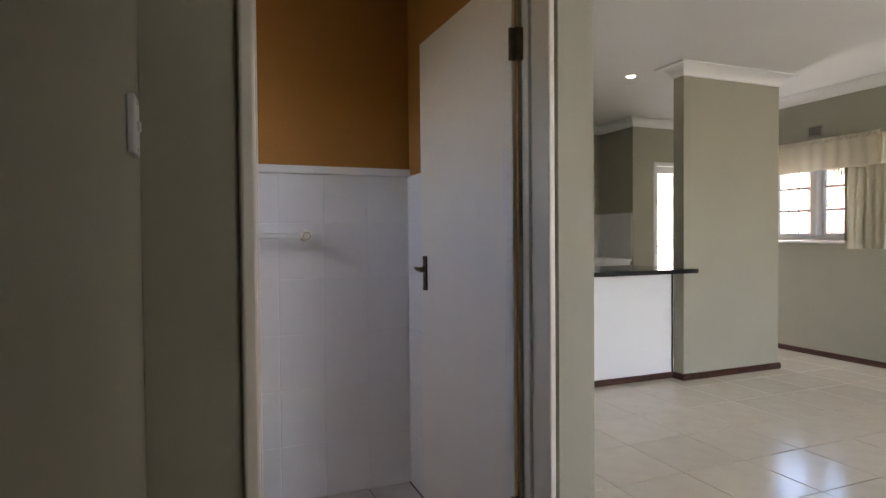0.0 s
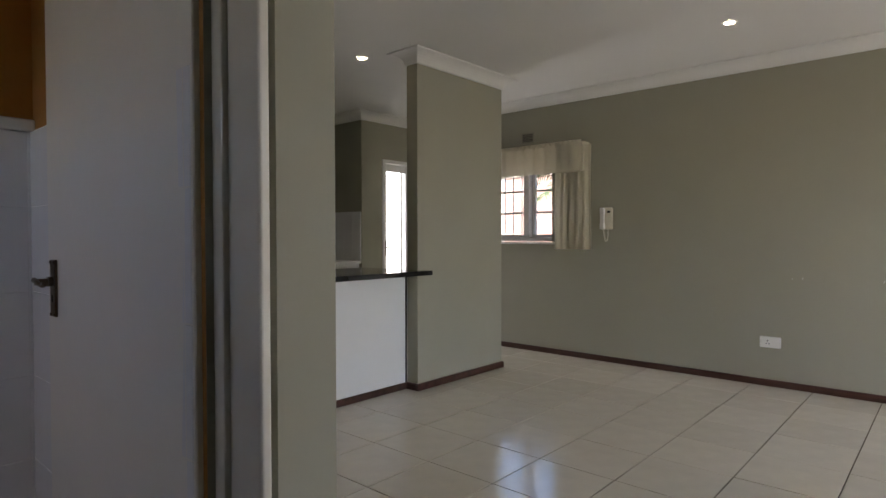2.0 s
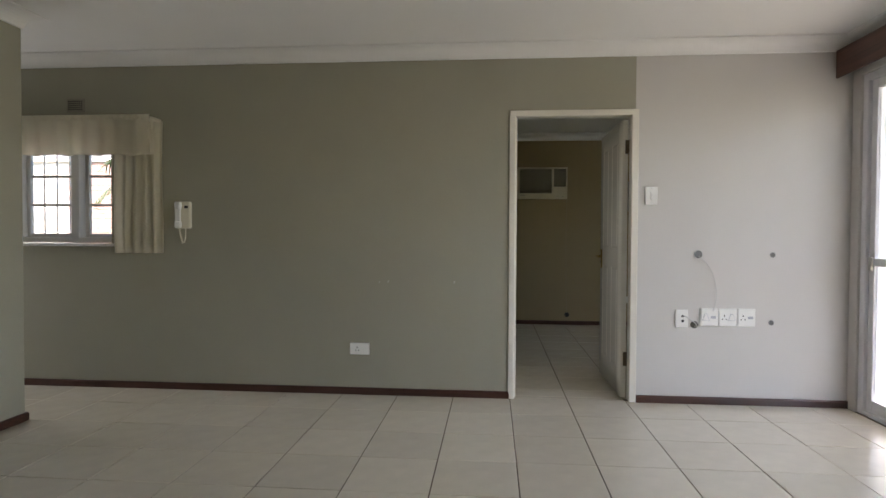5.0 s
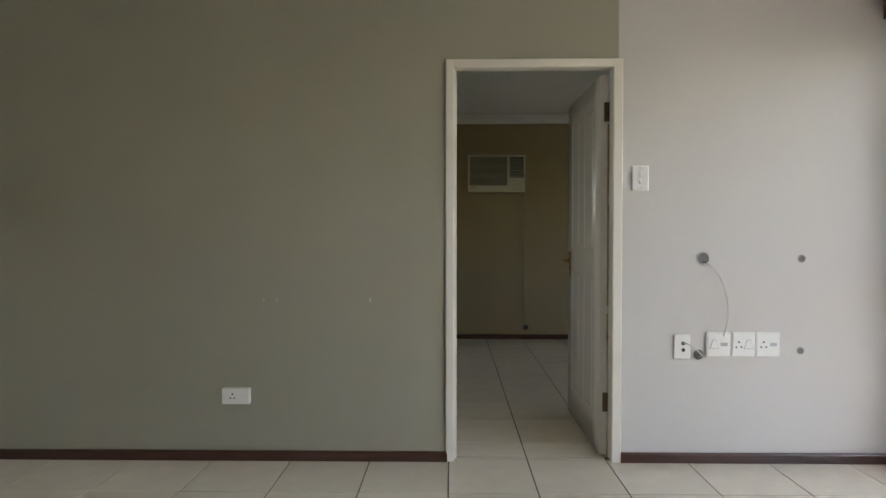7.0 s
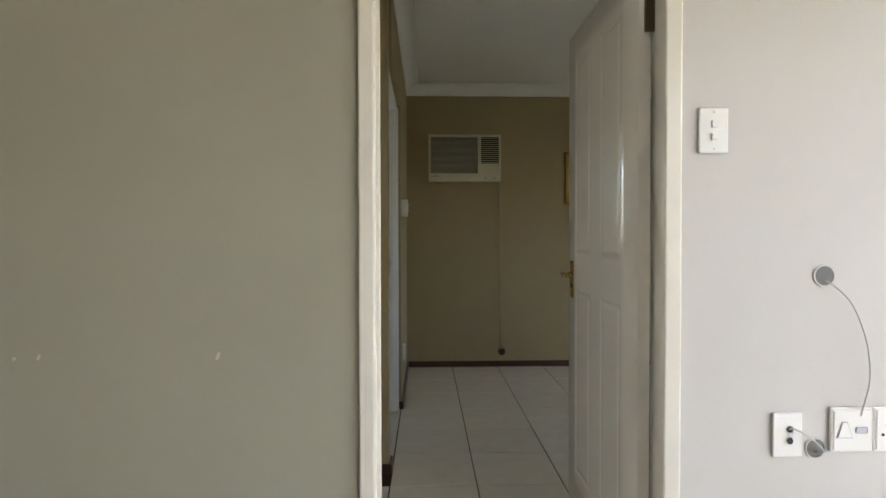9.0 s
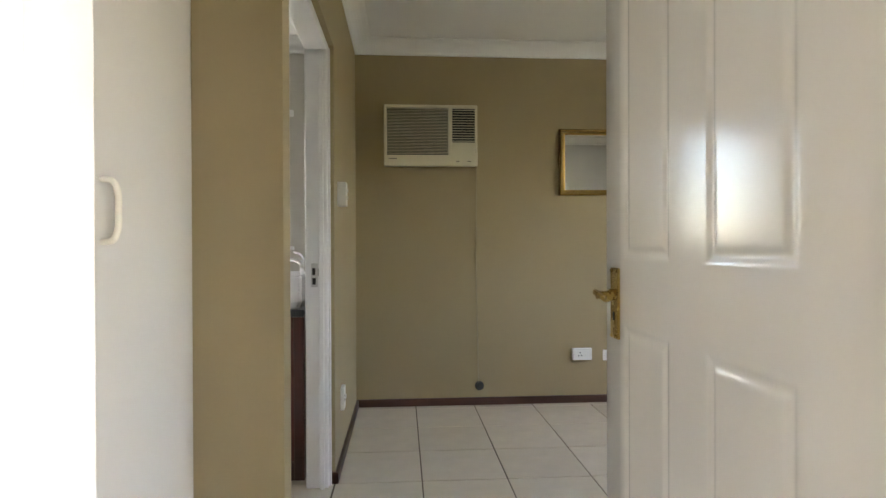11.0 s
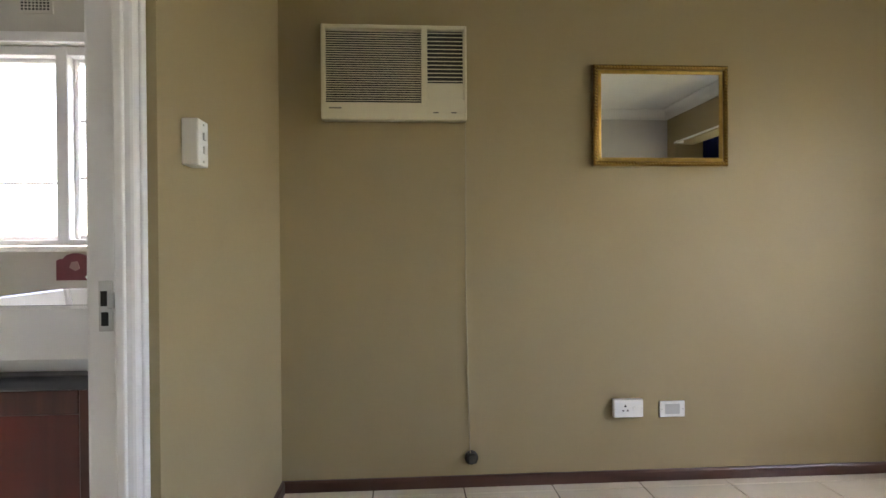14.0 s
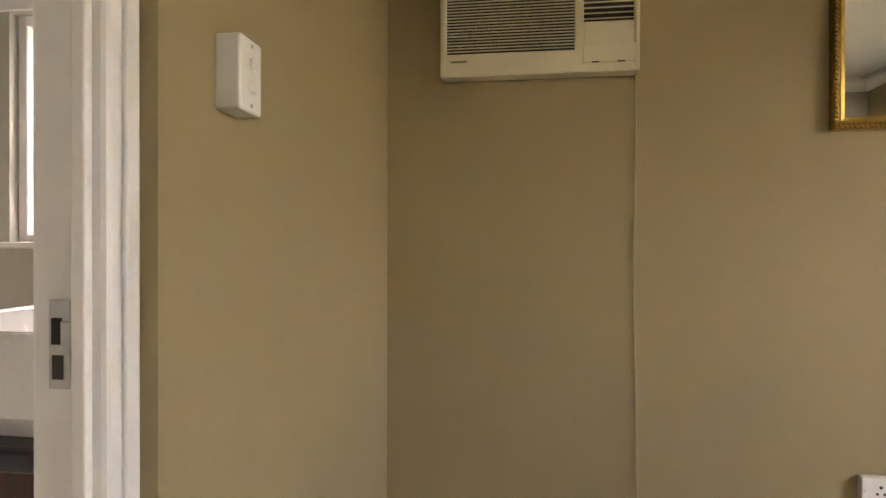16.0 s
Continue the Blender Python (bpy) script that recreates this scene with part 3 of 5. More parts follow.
add_part("door_handle", hd, BRONZE, leaf, "dark bronze lever handle")


def steel_frame_x(door, x0, x1, y0, y1, ztop, w, material, rebate):
    """A pressed frame in a wall of constant x, round an opening y0 to y1."""
    f = bmesh.new()
    add_box(f, x0, rebate, y0 - w - 0.02, y0 - 0.013, 0, ztop + w, 0.006, 3)
    add_box(f, rebate - 0.01, x1, y0 - w - 0.0195, y0 - 0.034, 0, ztop + w - 0.0005, 0.003)
    add_box(f, x0, x1, y1, y1 + w - 0.010, 0, ztop + w - 0.001, 0.006, 3)
    add_box(f, x0 + 0.0003, x0 + 0.0145, y1 + w - 0.02, y1 + w + 0.002, 0, ztop + w, 0.005, 2)
    add_box(f, x0 + 0.0005, rebate, y0 - 0.03, y1 + 0.004, ztop, ztop + w - 0.0005, 0.006, 3)
    add_box(f, x0 + 0.05, x0 + 0.075, y1 - 0.012, y1 + 0.002, 0, ztop, 0.003)
    return add_part("door_frame", f, material, door)


# bedroom door, open into the bedroom
d1 = tagged(thing("door_1", (5.86, 1.0, 0), "cream painted steel frame with an open white panelled door", "door"), kind="structure")
steel_frame_x(d1, 5.775, 5.935, 0.600, 1.406, 2.052, 0.0425, FRAME_PAINT, 5.858)


def moulded_leaf(width, height, thick, panels):
    """A leaf whose face is a grid; sunk grooves ring each panel. Hinge edge at the origin, along x, faces at y 0 and -thick."""
    bm = bmesh.new()
    g, dep = 0.03, 0.0034
    steps = [i / 8 for i in range(9)]
    xs, zs = {0.0, width}, {0.0, height}
    for x0, x1, z0, z1 in panels:
        xs |= {x0 + g * k for k in steps} | {x1 - g * k for k in steps} | {x0 - 0.004, x0 + g + 0.004, x1 - g - 0.004, x1 + 0.004}
        zs |= {z0 + g * k for k in steps} | {z1 - g * k for k in steps} | {z0 - 0.004, z0 + g + 0.004, z1 - g - 0.004, z1 + 0.004}
    xs, zs = sorted(xs), sorted(zs)

    def depth(x, z):
        for x0, x1, z0, z1 in panels:
            if x0 <= x <= x1 and z0 <= z <= z1:
                e = min(x - x0, x1 - x, z - z0, z1 - z) / g
                return dep * (0.5 - 0.5 * math.cos(2 * math.pi * e)) if e < 1 else 0.0
        return 0.0

    for side in (0, 1):
        vs = {}
        for i, x in enumerate(xs):
            for j, z in enumerate(zs):
                d = depth(x, z)
                vs[i, j] = bm.verts.new((x, -d if side == 0 else -thick + d, z))
        for i in range(len(xs) - 1):
            for j in range(len(zs) - 1):
                bm.faces.new((vs[i, j], vs[i + 1, j], vs[i + 1, j + 1], vs[i, j + 1]))
        if side == 0:
            front = vs
    nx, nz = len(xs) - 1, len(zs) - 1
    ring = [(i, 0) for i in range(nx)] + [(nx, j) for j in range(nz)] + [(i, nz) for i in range(nx, 0, -1)] + [(0, j) for j in range(nz, 0, -1)]
    for k in range(len(ring)):
        a, b = ring[k], ring[(k + 1) % len(ring)]
        bm.faces.new((front[a], front[b], vs[b], vs[a]))
    return bm


LEAF_1 = pose(5.874, 0.627, 0.008, 0, 0, 0.5)
leaf1 = finish("door_leaf", moulded_leaf(0.81, 2.028, 0.036, [(0.155, 0.37, 1.09, 1.90), (0.495, 0.705, 1.09, 1.90), (0.155, 0.37, 0.18, 0.95), (0.495, 0.705, 0.18, 0.95)]), DOOR_PAINT)
for face in leaf1.data.polygons:
    face.use_smooth = abs(face.normal.y) > 0.6
leaf1.parent = d1
leaf1.matrix_basis = Matrix.Translation((-5.86, -1.0, 0)) @ LEAF_1
tagged(leaf1, "glossy white moulded four-panel door leaf standing open")


def plate_handle(leaf, x, z, side, toward, material, plate_w=0.045, plate_h=0.2, name="door_handle", label=""):
    """A lever on a long back plate; side is +1 for the face at y 0, -1 for the other; toward is the lever's way along x."""
    y = 0.0 if side > 0 else -0.04
    b = box(x - plate_w / 2, x + plate_w / 2, *sorted((y, y + side * 0.007)), z - plate_h * 0.62, z + plate_h * 0.38, 0.0025)
    for sx in (-0.013, 0.013):
        for sz in (-plate_h * 0.58, plate_h * 0.34):
            add_tube(b, [(x + sx, y + side * 0.006, z + sz), (x + sx, y + side * 0.0095, z + sz)], 0.004, 8)
    add_tube(b, [(x, y + side * 0.006, z), (x, y + side * 0.018, z)], 0.013, 14)
    add_tube(b, [(x, y + side * 0.012, z), (x, y + side * 0.046, z)], 0.0085, 12)
    pts = smooth_path([(x - toward * 0.008, y + side * 0.045, z + 0.005), (x + toward * 0.02, y + side * 0.047, z + 0.002), (x + toward * 0.05, y + side * 0.044, z - 0.006), (x + toward * 0.068, y + side * 0.041, z + 0.0)], 6)
    n = len(pts)
    add_tube(b, pts, 0.008, 10, [0.0075 - 0.002 * math.sin(math.pi * i / (n - 1)) for i in range(n)])
    hob = part(name, b, material, leaf, label, smooth=False)
    kb = box(x - 0.004, x + 0.004, *sorted((y + side * 0.0072, y + side * 0.0085)), z - plate_h * 0.36, z - plate_h * 0.24, 0.001, 1)
    part("keyhole", kb, DARK, hob)
    return hob


plate_handle(leaf1, 0.748, 1.01, 1, -1, BRASS, 0.044, 0.158, label="worn brass lever handle on a long plate")
plate_handle(leaf1, 0.748, 1.01, -1, -1, BRASS, 0.044, 0.158, label="worn brass lever handle on a long plate")
for z in (0.285, 1.83):
    hb = bmesh.new()
    add_box(hb, -0.014, -0.0015, -0.043, -0.015, z - 0.05, z + 0.05, 0.001, 1)
    add_tube(hb, [(-0.012, -0.044, z - 0.05), (-0.012, -0.044, z + 0.05)], 0.006, 10)
    part("hinge", hb, BRONZE, leaf1, "dark bronze butt hinge")

# toilet door, open into the toilet
d2 = tagged(thing("door_2", (0.8, 2.27, 0), "cream painted steel frame with an open flush white door", "door"), kind="structure")
f = bmesh.new()
add_box(f, 0.387, 0.425, YC - 0.014, YC + 0.155, 0, 2.083, 0.008)
add_box(f, 1.235, 1.256, YC - 0.014, YC + 0.155, 0, 2.083, 0.006, 3)
add_box(f, 1.2555, 1.273, YC + 0.04, YC + 0.1545, 0, 2.0828)
add_box(f, 0.421, 1.239, YC - 0.0135, YC + 0.1545, 2.045, 2.0825, 0.008)
add_box(f, 0.423, 0.437, YC + 0.085, YC + 0.11, 0, 2.045, 0.003)
add_box(f, 1.223, 1.237, YC + 0.085, YC + 0.11, 0, 2.045, 0.003)
add_part("door_frame", f, FRAME_PAINT, d2)
leaf2 = finish("door_leaf", box(0, 0.81, -0.04, 0, 0, 2.028, 0.003, 1), DOOR_PAINT)
leaf2.parent = d2
leaf2.matrix_basis = Matrix.Translation((-0.8, -2.27, 0)) @ pose(1.207, YC + 0.1575, 0.008, 0, 0, 91.2)
tagged(leaf2, "flush white painted door leaf standing open")
plate_handle(leaf2, 0.755, 1.04, 1, -1, BRONZE, 0.04, 0.15, label="dark bronze lever handle")
plate_handle(leaf2, 0.755, 1.04, -1, -1, BRONZE, 0.04, 0.15, label="dark bronze lever handle")
for z in (0.30, 1.78):
    hb = bmesh.new()
    add_box(hb, -0.026, -0.0015, -0.039, -0.001, z - 0.05, z + 0.05, 0.001, 1)
    add_tube(hb, [(-0.006, 0.006, z - 0.05), (-0.006, 0.006, z + 0.05)], 0.007, 10)
    part("hinge", hb, BRONZE, leaf2, "dark bronze butt hinge")

# bathroom door frame
d5 = tagged(thing("door_5", (7.62, 1.47, 0), "white painted steel door frame with a steel strike plate", "door frame"), kind="structure")
f = bmesh.new()
add_box(f, 8.088, 8.155, 1.457, 1.562, 0, 2.083, 0.008)
add_box(f, 7.142, 7.165, 1.455, 1.562, 0, 2.083, 0.005)
add_box(f, 7.165, 8.088, 1.4575, 1.5615, 2.04, 2.0825, 0.008)
add_box(f, 8.074, 8.0875, 1.475, 1.495, 0, 2.04, 0.003)
add_box(f, 8.113, 8.137, 1.4485, 1.4575, 0, 2.06, 0.004, 3)
add_part("door_frame", f, WHITE_FRAME, d5)
sp = box(8.0835, 8.0872, 1.503, 1.533, 0.94, 1.05, 0.001, 1)
add_box(sp, 8.078, 8.0865, 1.497, 1.513, 0.99, 1.025, 0.002, 1)
plate = add_part("strike_plate", sp, STEEL, d5, "steel strike plate")
add_part("latch_hole", box(8.0822, 8.0834, 1.514, 1.528, 0.995, 1.028), DARK, plate)
add_part("bolt_hole", box(8.0822, 8.0834, 1.512, 1.527, 0.952, 0.982), DARK, plate)

# toilet window, added out of view to go with the fill light
w4 = tagged(thing("window_4", (-0.45, 2.95, 1.48), "added small white toilet window, unseen, round a fill light", "window"), kind="structure")
fr = bmesh.new()
for a in ((2.682, 2.72), (3.18, 3.218)):
    add_box(fr, -0.49, -0.43, a[0], a[1], 1.482, 2.018, 0.004, 1)
for z0 in (1.483, 1.98):
    add_box(fr, -0.489, -0.431, 2.72, 3.18, z0, z0 + 0.036, 0.004, 1)
add_part("window_frame", fr, WHITE_FRAME, w4)
add_part("pane", box(-0.462, -0.458, 2.72, 3.18, 1.519, 1.98), GLASS, w4)

# ---- kitchen counter ----
ct = thing("kitchen_counter", (2.6, 4.7, 0), "white panelled breakfast counter with a dark wooden plinth", "counter")
add_part("front_panel", box(XC + 0.003, 3.868, 4.635, 4.66, 0.0, 0.878, 0.002, 1), LAMINATE, ct)
add_part("end_strip", box(3.869, 3.884, 4.632, 4.68, 0.0, 0.878, 0.001, 1), DARK, ct, "dark end strip")
add_part("plinth", box(XC + 0.003, 3.868, 4.620, 4.634, 0.0, 0.05, 0.003, 1), SKIRT, ct, "dark wooden plinth")
add_part("back_panel", box(XC + 0.003, 3.868, 5.08, 5.10, 0.0, 0.878, 0.002, 1), LAMINATE, ct)
wt = prism([(XC + 0.003, 4.40), (3.925, 4.40), (3.925, 4.515), (3.881, 4.515), (3.881, 5.13), (XC + 0.003, 5.13)], "z", 0.88, 0.915)
bmesh.ops.bevel(wt, geom=[e for e in wt.edges], offset=0.004, segments=2, affect="EDGES")
tagged(finish("worktop", wt, GRANITE), "black polished granite worktop on the breakfast counter", "worktop")

kc = thing("kitchen_cabinet", (3.2, 6.9, 0), "white kitchen base cabinet under a dark worktop", "cabinet")
add_part("body", box(1.9, 4.975, 6.49, 7.055, 0.1, 0.868, 0.003, 1), LAMINATE, kc)
add_part("plinth", box(1.9, 4.975, 6.55, 7.055, 0.0, 0.099, 0.003, 1), DARK, kc)
for i in range(6):
    x0 = 1.905 + i * 0.5115
    dr = add_part("door", box(x0, x0 + 0.505, 6.468, 6.488, 0.11, 0.86, 0.003, 1), LAMINATE, kc)
tagged(finish("worktop", box(1.9, 4.975, 6.45, 7.055, 0.87, 0.902, 0.004), LAMINATE), "white laminate worktop against the tiled kitchen wall", "worktop")

# ---- downlights ----


def downlight(x, y):
    dl = thing("downlight", (x, y, CEIL), "small recessed ceiling downlight, switched on", "downlight", "ceiling downlights")
    inner = bmesh.new()
    prof = [(0.045, -0.0005), (0.044, -0.006), (0.033, -0.007), (0.029, -0.002)]
    n = 28
    rings = [[inner.verts.new((x + r * math.cos(2 * math.pi * k / n), y + r * math.sin(2 * math.pi * k / n), CEIL + h)) for k in range(n)] for r, h in prof]
    for a, b in zip(rings, rings[1:]):
        for k in range(n):
            inner.faces.new((a[k], a[(k + 1) % n], b[(k + 1) % n], b[k]))
    add_part("trim_ring", inner, CORNICE, dl, smooth=True)
    disc = bmesh.new()
    bmesh.ops.create_cone(disc, cap_ends=True, segments=24, radius1=0.029, radius2=0.026, depth=0.003, matrix=Matrix.Translation((x, y, CEIL - 0.0035)))
    add_part("lamp", disc, LAMP_GLOW, dl, "glowing warm lamp face")
    return dl


downlight(4.82, 2.595)
downlight(3.72, 4.955)

# ---- curtains of the living room window ----


def cloth(y0, y1, z0, z1, x, folds, amp, material, seed, hem=0.0, axis="x", top_amp=0.5):
    """A hanging cloth along y (or along x) with pleats that open downwards, with thickness."""
    rnd = random.Random(seed)
    n, m = folds * 12, 14
    ph = [rnd.uniform(-0.6, 0.6) for _ in range(folds + 2)]
    wd = [rnd.uniform(0.6, 1.3) for _ in range(folds + 2)]
    bm = bmesh.new()
    rows = {}
    for s in (0, 1):
        for j in range(m + 1):
            v = j / m
            for i in range(n + 1):
                u = i / n
                k = u * folds
                a = amp * (top_amp + (1 - top_amp) * v) * wd[int(k)]
                off = a * math.sin(2 * math.pi * k + ph[int(k)] * v)
                zz = z1 + (z0 - z1) * v + hem * math.sin(2 * math.pi * k * 0.5 + 1) * v
                yy = y0 + (y1 - y0) * u + 0.006 * math.sin(5 * v + k)
                xx = x + off + s * 0.003
                rows[s, j, i] = bm.verts.new((xx, yy, zz) if axis == "x" else (yy, xx, zz))
    for s in (0, 1):
        for j in range(m):
            for i in range(n):
                bm.faces.new((rows[s, j, i], rows[s, j, i + 1], rows[s, j + 1, i + 1], rows[s, j + 1, i]))
    for j in range(m):
        for i in (0, n):
            bm.faces.new((rows[0, j, i], rows[0, j + 1, i], rows[1, j + 1, i], rows[1, j, i]))
    for i in range(n):
        for j in (0, m):
            bm.faces.new((rows[0, j, i], rows[0, j, i + 1], rows[1, j, i + 1], rows[1, j, i]))
    return bm


cu = thing("curtain", (5.72, 4.9, 1.05), "cream gathered curtains with a frilled valance on a rail", "curtain")
add_part("drop", cloth(4.03, 4.41, 1.045, 2.03, 5.70, 5, 0.020, CLOTH, 3), CLOTH, cu, smooth=True)
add_part("drop", cloth(5.42, 5.76, 1.045, 2.03, 5.70, 5, 0.020, CLOTH, 4), CLOTH, cu, smooth=True)
add_part("valance", cloth(4.10, 5.72, 1.775, 2.045, 5.645, 13, 0.009, CLOTH, 5, 0.005, top_amp=0.8), CLOTH, cu, smooth=True)
add_part("valance_heading", cloth(4.10, 5.72, 2.035, 2.075, 5.645, 34, 0.005, CLOTH, 6, 0.0), CLOTH, cu, smooth=True)
add_part("valance_return", cloth(5.65, 5.785, 1.78, 2.06, 4.095, 2, 0.007, CLOTH, 7, 0.008, axis="y"), CLOTH, cu, smooth=True)
add_part("valance_return", cloth(5.65, 5.785, 1.78, 2.06, 5.725, 2, 0.007, CLOTH, 8, 0.008, axis="y"), CLOTH, cu, smooth=True)
add_part("rail", box(5.66, 5.788, 4.11, 5.71, 2.04, 2.05, 0.002, 1), WHITE_FRAME, cu)

# ---- small things on the walls ----


def air_vent(x, y0, y1, z0, z1, rows, cols, material, label):
    """A cast wall vent on a wall of constant x that faces -x, with dark pads coloured as the shade in its small
    openings.
    """
    v = thing("air_vent", (x, (y0 + y1) / 2, z0), label, "air vent")
    add_part("plate", box(x - 0.008, x - 0.001, y0, y1, z0, z1, 0.002, 1), material, v)
    b = 0.012
    dy, dz = (y1 - y0 - 2 * b) / cols, (z1 - z0 - 2 * b) / rows
    for i in range(cols):
        for j in range(rows):
            yy, zz = y0 + b + i * dy, z0 + b + j * dz
            # no real hole: a near-black pad carries the opening's shade in its colour
            add_part("hole_shade", box(x - 0.0095, x - 0.0081, yy + dy * 0.2, yy + dy * 0.8, zz + dz * 0.2, zz + dz * 0.8), DARK, v)
    return v


air_vent(XE, 4.71, 4.855, 2.125, 2.228, 5, 7, VENT_CLAY, "grey painted wall vent above the curtains")
air_vent(XF, 2.41, 2.56, 2.155, 2.262, 6, 8, BATH_PAINT, "pale wall vent above the bathroom window")


def frame_m(face, at):
    """A pose for a thing built in x (across), z (up), -y (out of the wall), set on a wall face."""
    turn = {"-x": -90, "-y": 0, "+x": 90}[face]
    return pose(*at, 0, 0, turn)


def wall_thing(name, face, at, label, category, group=""):
    ob = new(name)
    ob.matrix_basis = frame_m(face, at)
    ob.empty_display_size = 0.05
    return tagged(ob, label, category, group)


def dot(b, x, z, y, r, seg=10):
    add_tube(b, [(x, y + 0.0004, z), (x, y - 0.0016, z)], r, seg)
    return b


def socket_face(parent, cx, cz, y, flip=1):
    """A three-pin outlet with its rocker, as parts on a plate whose face lies at y."""
    for px, pz, r in ((0.0, 0.012, 0.005), (-0.0105, -0.009, 0.0042), (0.0105, -0.009, 0.0042)):
        part("pin_hole", dot(bmesh.new(), cx + px - flip * 0.016, cz + pz, y, r), DARK, parent)
    part("rocker", box(cx + flip * 0.024 - 0.007, cx + flip * 0.024 + 0.007, y - 0.005, y - 0.0003, cz - 0.010, cz + 0.010, 0.002, 1), PLASTIC, parent)


def outlet(face, at, w, h, label, faces=1, depth=0.012):
    ob = wall_thing("power_socket", face, at, label, "power socket")
    pl = part("plate", box(-w / 2, w / 2, -depth, -0.0005, -h / 2, h / 2, 0.0035), PLASTIC, ob)
    for i in range(faces):
        socket_face(pl, -w / 2 + w * (i + 0.5) / faces, 0.0, -depth)
    for sx in (-1, 1):
        part("screw", dot(bmesh.new(), sx * (w / 2 - 0.008), 0, -depth, 0.0025), STEEL, pl)
    return ob


def light_switch(face, at, w, h, levers, label, depth=0.011):
    ob = wall_thing("light_switch", face, at, label, "light switch")
    pl = part("plate", box(-w / 2, w / 2, -depth, -0.0005, -h / 2, h / 2, 0.004), PLASTIC, ob)
    for k in range(levers):
        z = (k - (levers - 1) / 2) * 0.036
        b = box(-0.008, 0.008, -depth - 0.006, -depth + 0.0003, z - 0.010, z + 0.010, 0.002)
        part("rocker", b, PLASTIC, pl)
    for s in (-1, 1):
        part("screw", dot(bmesh.new(), 0, s * (h / 2 - 0.012), -depth, 0.003), STEEL, pl)
    return ob


light_switch("-x", (XE, 0.446, 1.479), 0.085, 0.128, 2, "white two-lever light switch beside the bedroom door")
light_switch("-y", (8.335, YB1, 1.392), 0.074, 0.12, 2, "white two-lever light switch on a raised box", 0.044)
light_switch("+x", (XW, 2.15, 1.41), 0.075, 0.115, 1, "cream light switch on the shaded entry wall", 0.016)
outlet("-x", (XE, 2.547, 0.344), 0.143, 0.083, "white surface power socket low on the olive wall", 1, 0.03)
outlet("-x", (XF, -0.172, 0.350), 0.141, 0.084, "white surface power socket low on the bedroom wall", 1, 0.03)
outlet("-y", (8.44, YB1, 0.335), 0.075, 0.12, "white power socket low beside the bathroom door", 1, 0.02)
ob = wall_thing("blank_plate", "-x", (XF, -0.392, 0.337), "white cover plate with a grey insert", "cover plate")
pl = part("plate", box(-0.062, 0.062, -0.008, -0.0005, -0.038, 0.038, 0.003), PLASTIC, ob)
part("insert", box(-0.036, 0.036, -0.0095, -0.0078, -0.024, 0.024, 0.001, 1), mat("pale_grey_insert", (0.5, 0.5, 0.48), 0.4), pl, "grey insert")
for sx in (-1, 1):
    part("screw", dot(bmesh.new(), sx * 0.052, 0, -0.008, 0.003), STEEL, pl)

SOCKET_GREY = mat("blue_grey_socket_plastic", (0.45, 0.46, 0.50), 0.4)
# outlets and television points on the white wall
ob = wall_thing("aerial_socket", "-x", (XE, 0.224, 0.607), "white aerial socket plate with two black points", "aerial socket")
pl = part("plate", box(-0.043, 0.043, -0.010, -0.0005, -0.064, 0.064, 0.004), PLASTIC, ob)
for z in (0.018, -0.016):
    part("aerial_point", dot(bmesh.new(), 0.004, z, -0.0125, 0.0095, 14), BLACK_PLASTIC, pl)
for i in range(3):
    ob = wall_thing("power_socket", "-x", (XE, 0.038 - 0.1265 * i, 0.621), "white square power socket in a row of three", "power socket", "row of sockets")
    pl = part("plate", box(-0.062, 0.062, -0.012, -0.0005, -0.064, 0.064, 0.004), PLASTIC, ob)
    part("cover", box(-0.055, 0.055, -0.0145, -0.0118, -0.056, 0.056, 0.002, 1), PLASTIC, pl)
    for cx in (-0.024, 0.026):
        if (i == 0 and cx < 0) or (i == 1 and cx > 0):
            tri = prism([(cx - 0.021, -0.020), (cx + 0.021, -0.020), (cx + 0.006, 0.022), (cx - 0.006, 0.022)], "y", -0.0185, -0.0143)
            part("shutter_edge", prism([(cx - 0.025, -0.023), (cx + 0.025, -0.023), (cx + 0.008, 0.025), (cx - 0.008, 0.025)], "y", -0.0158, -0.0144), SOCKET_GREY, pl, "grey shutter edge")
            part("shutter", tri, PLASTIC, pl)
        elif i != 1 and cx > 0:
            part("rocker", box(cx - 0.017, cx + 0.017, -0.0168, -0.0143, -0.009, 0.009, 0.003, 1), SOCKET_GREY, pl, "blue-grey rocker")
        else:
            for px, pz, r in ((0.0, 0.012, 0.005), (-0.013, -0.014, 0.0045), (0.013, -0.014, 0.0045)):
                part("pin_hole", dot(bmesh.new(), cx + px, pz, -0.0146, r), DARK, pl)


CORD_GREY = mat("pale_grey_cord", (0.50, 0.49, 0.47), 0.5)
CONDUIT_GREY = mat("grey_conduit_plastic", (0.26, 0.255, 0.25), 0.6)


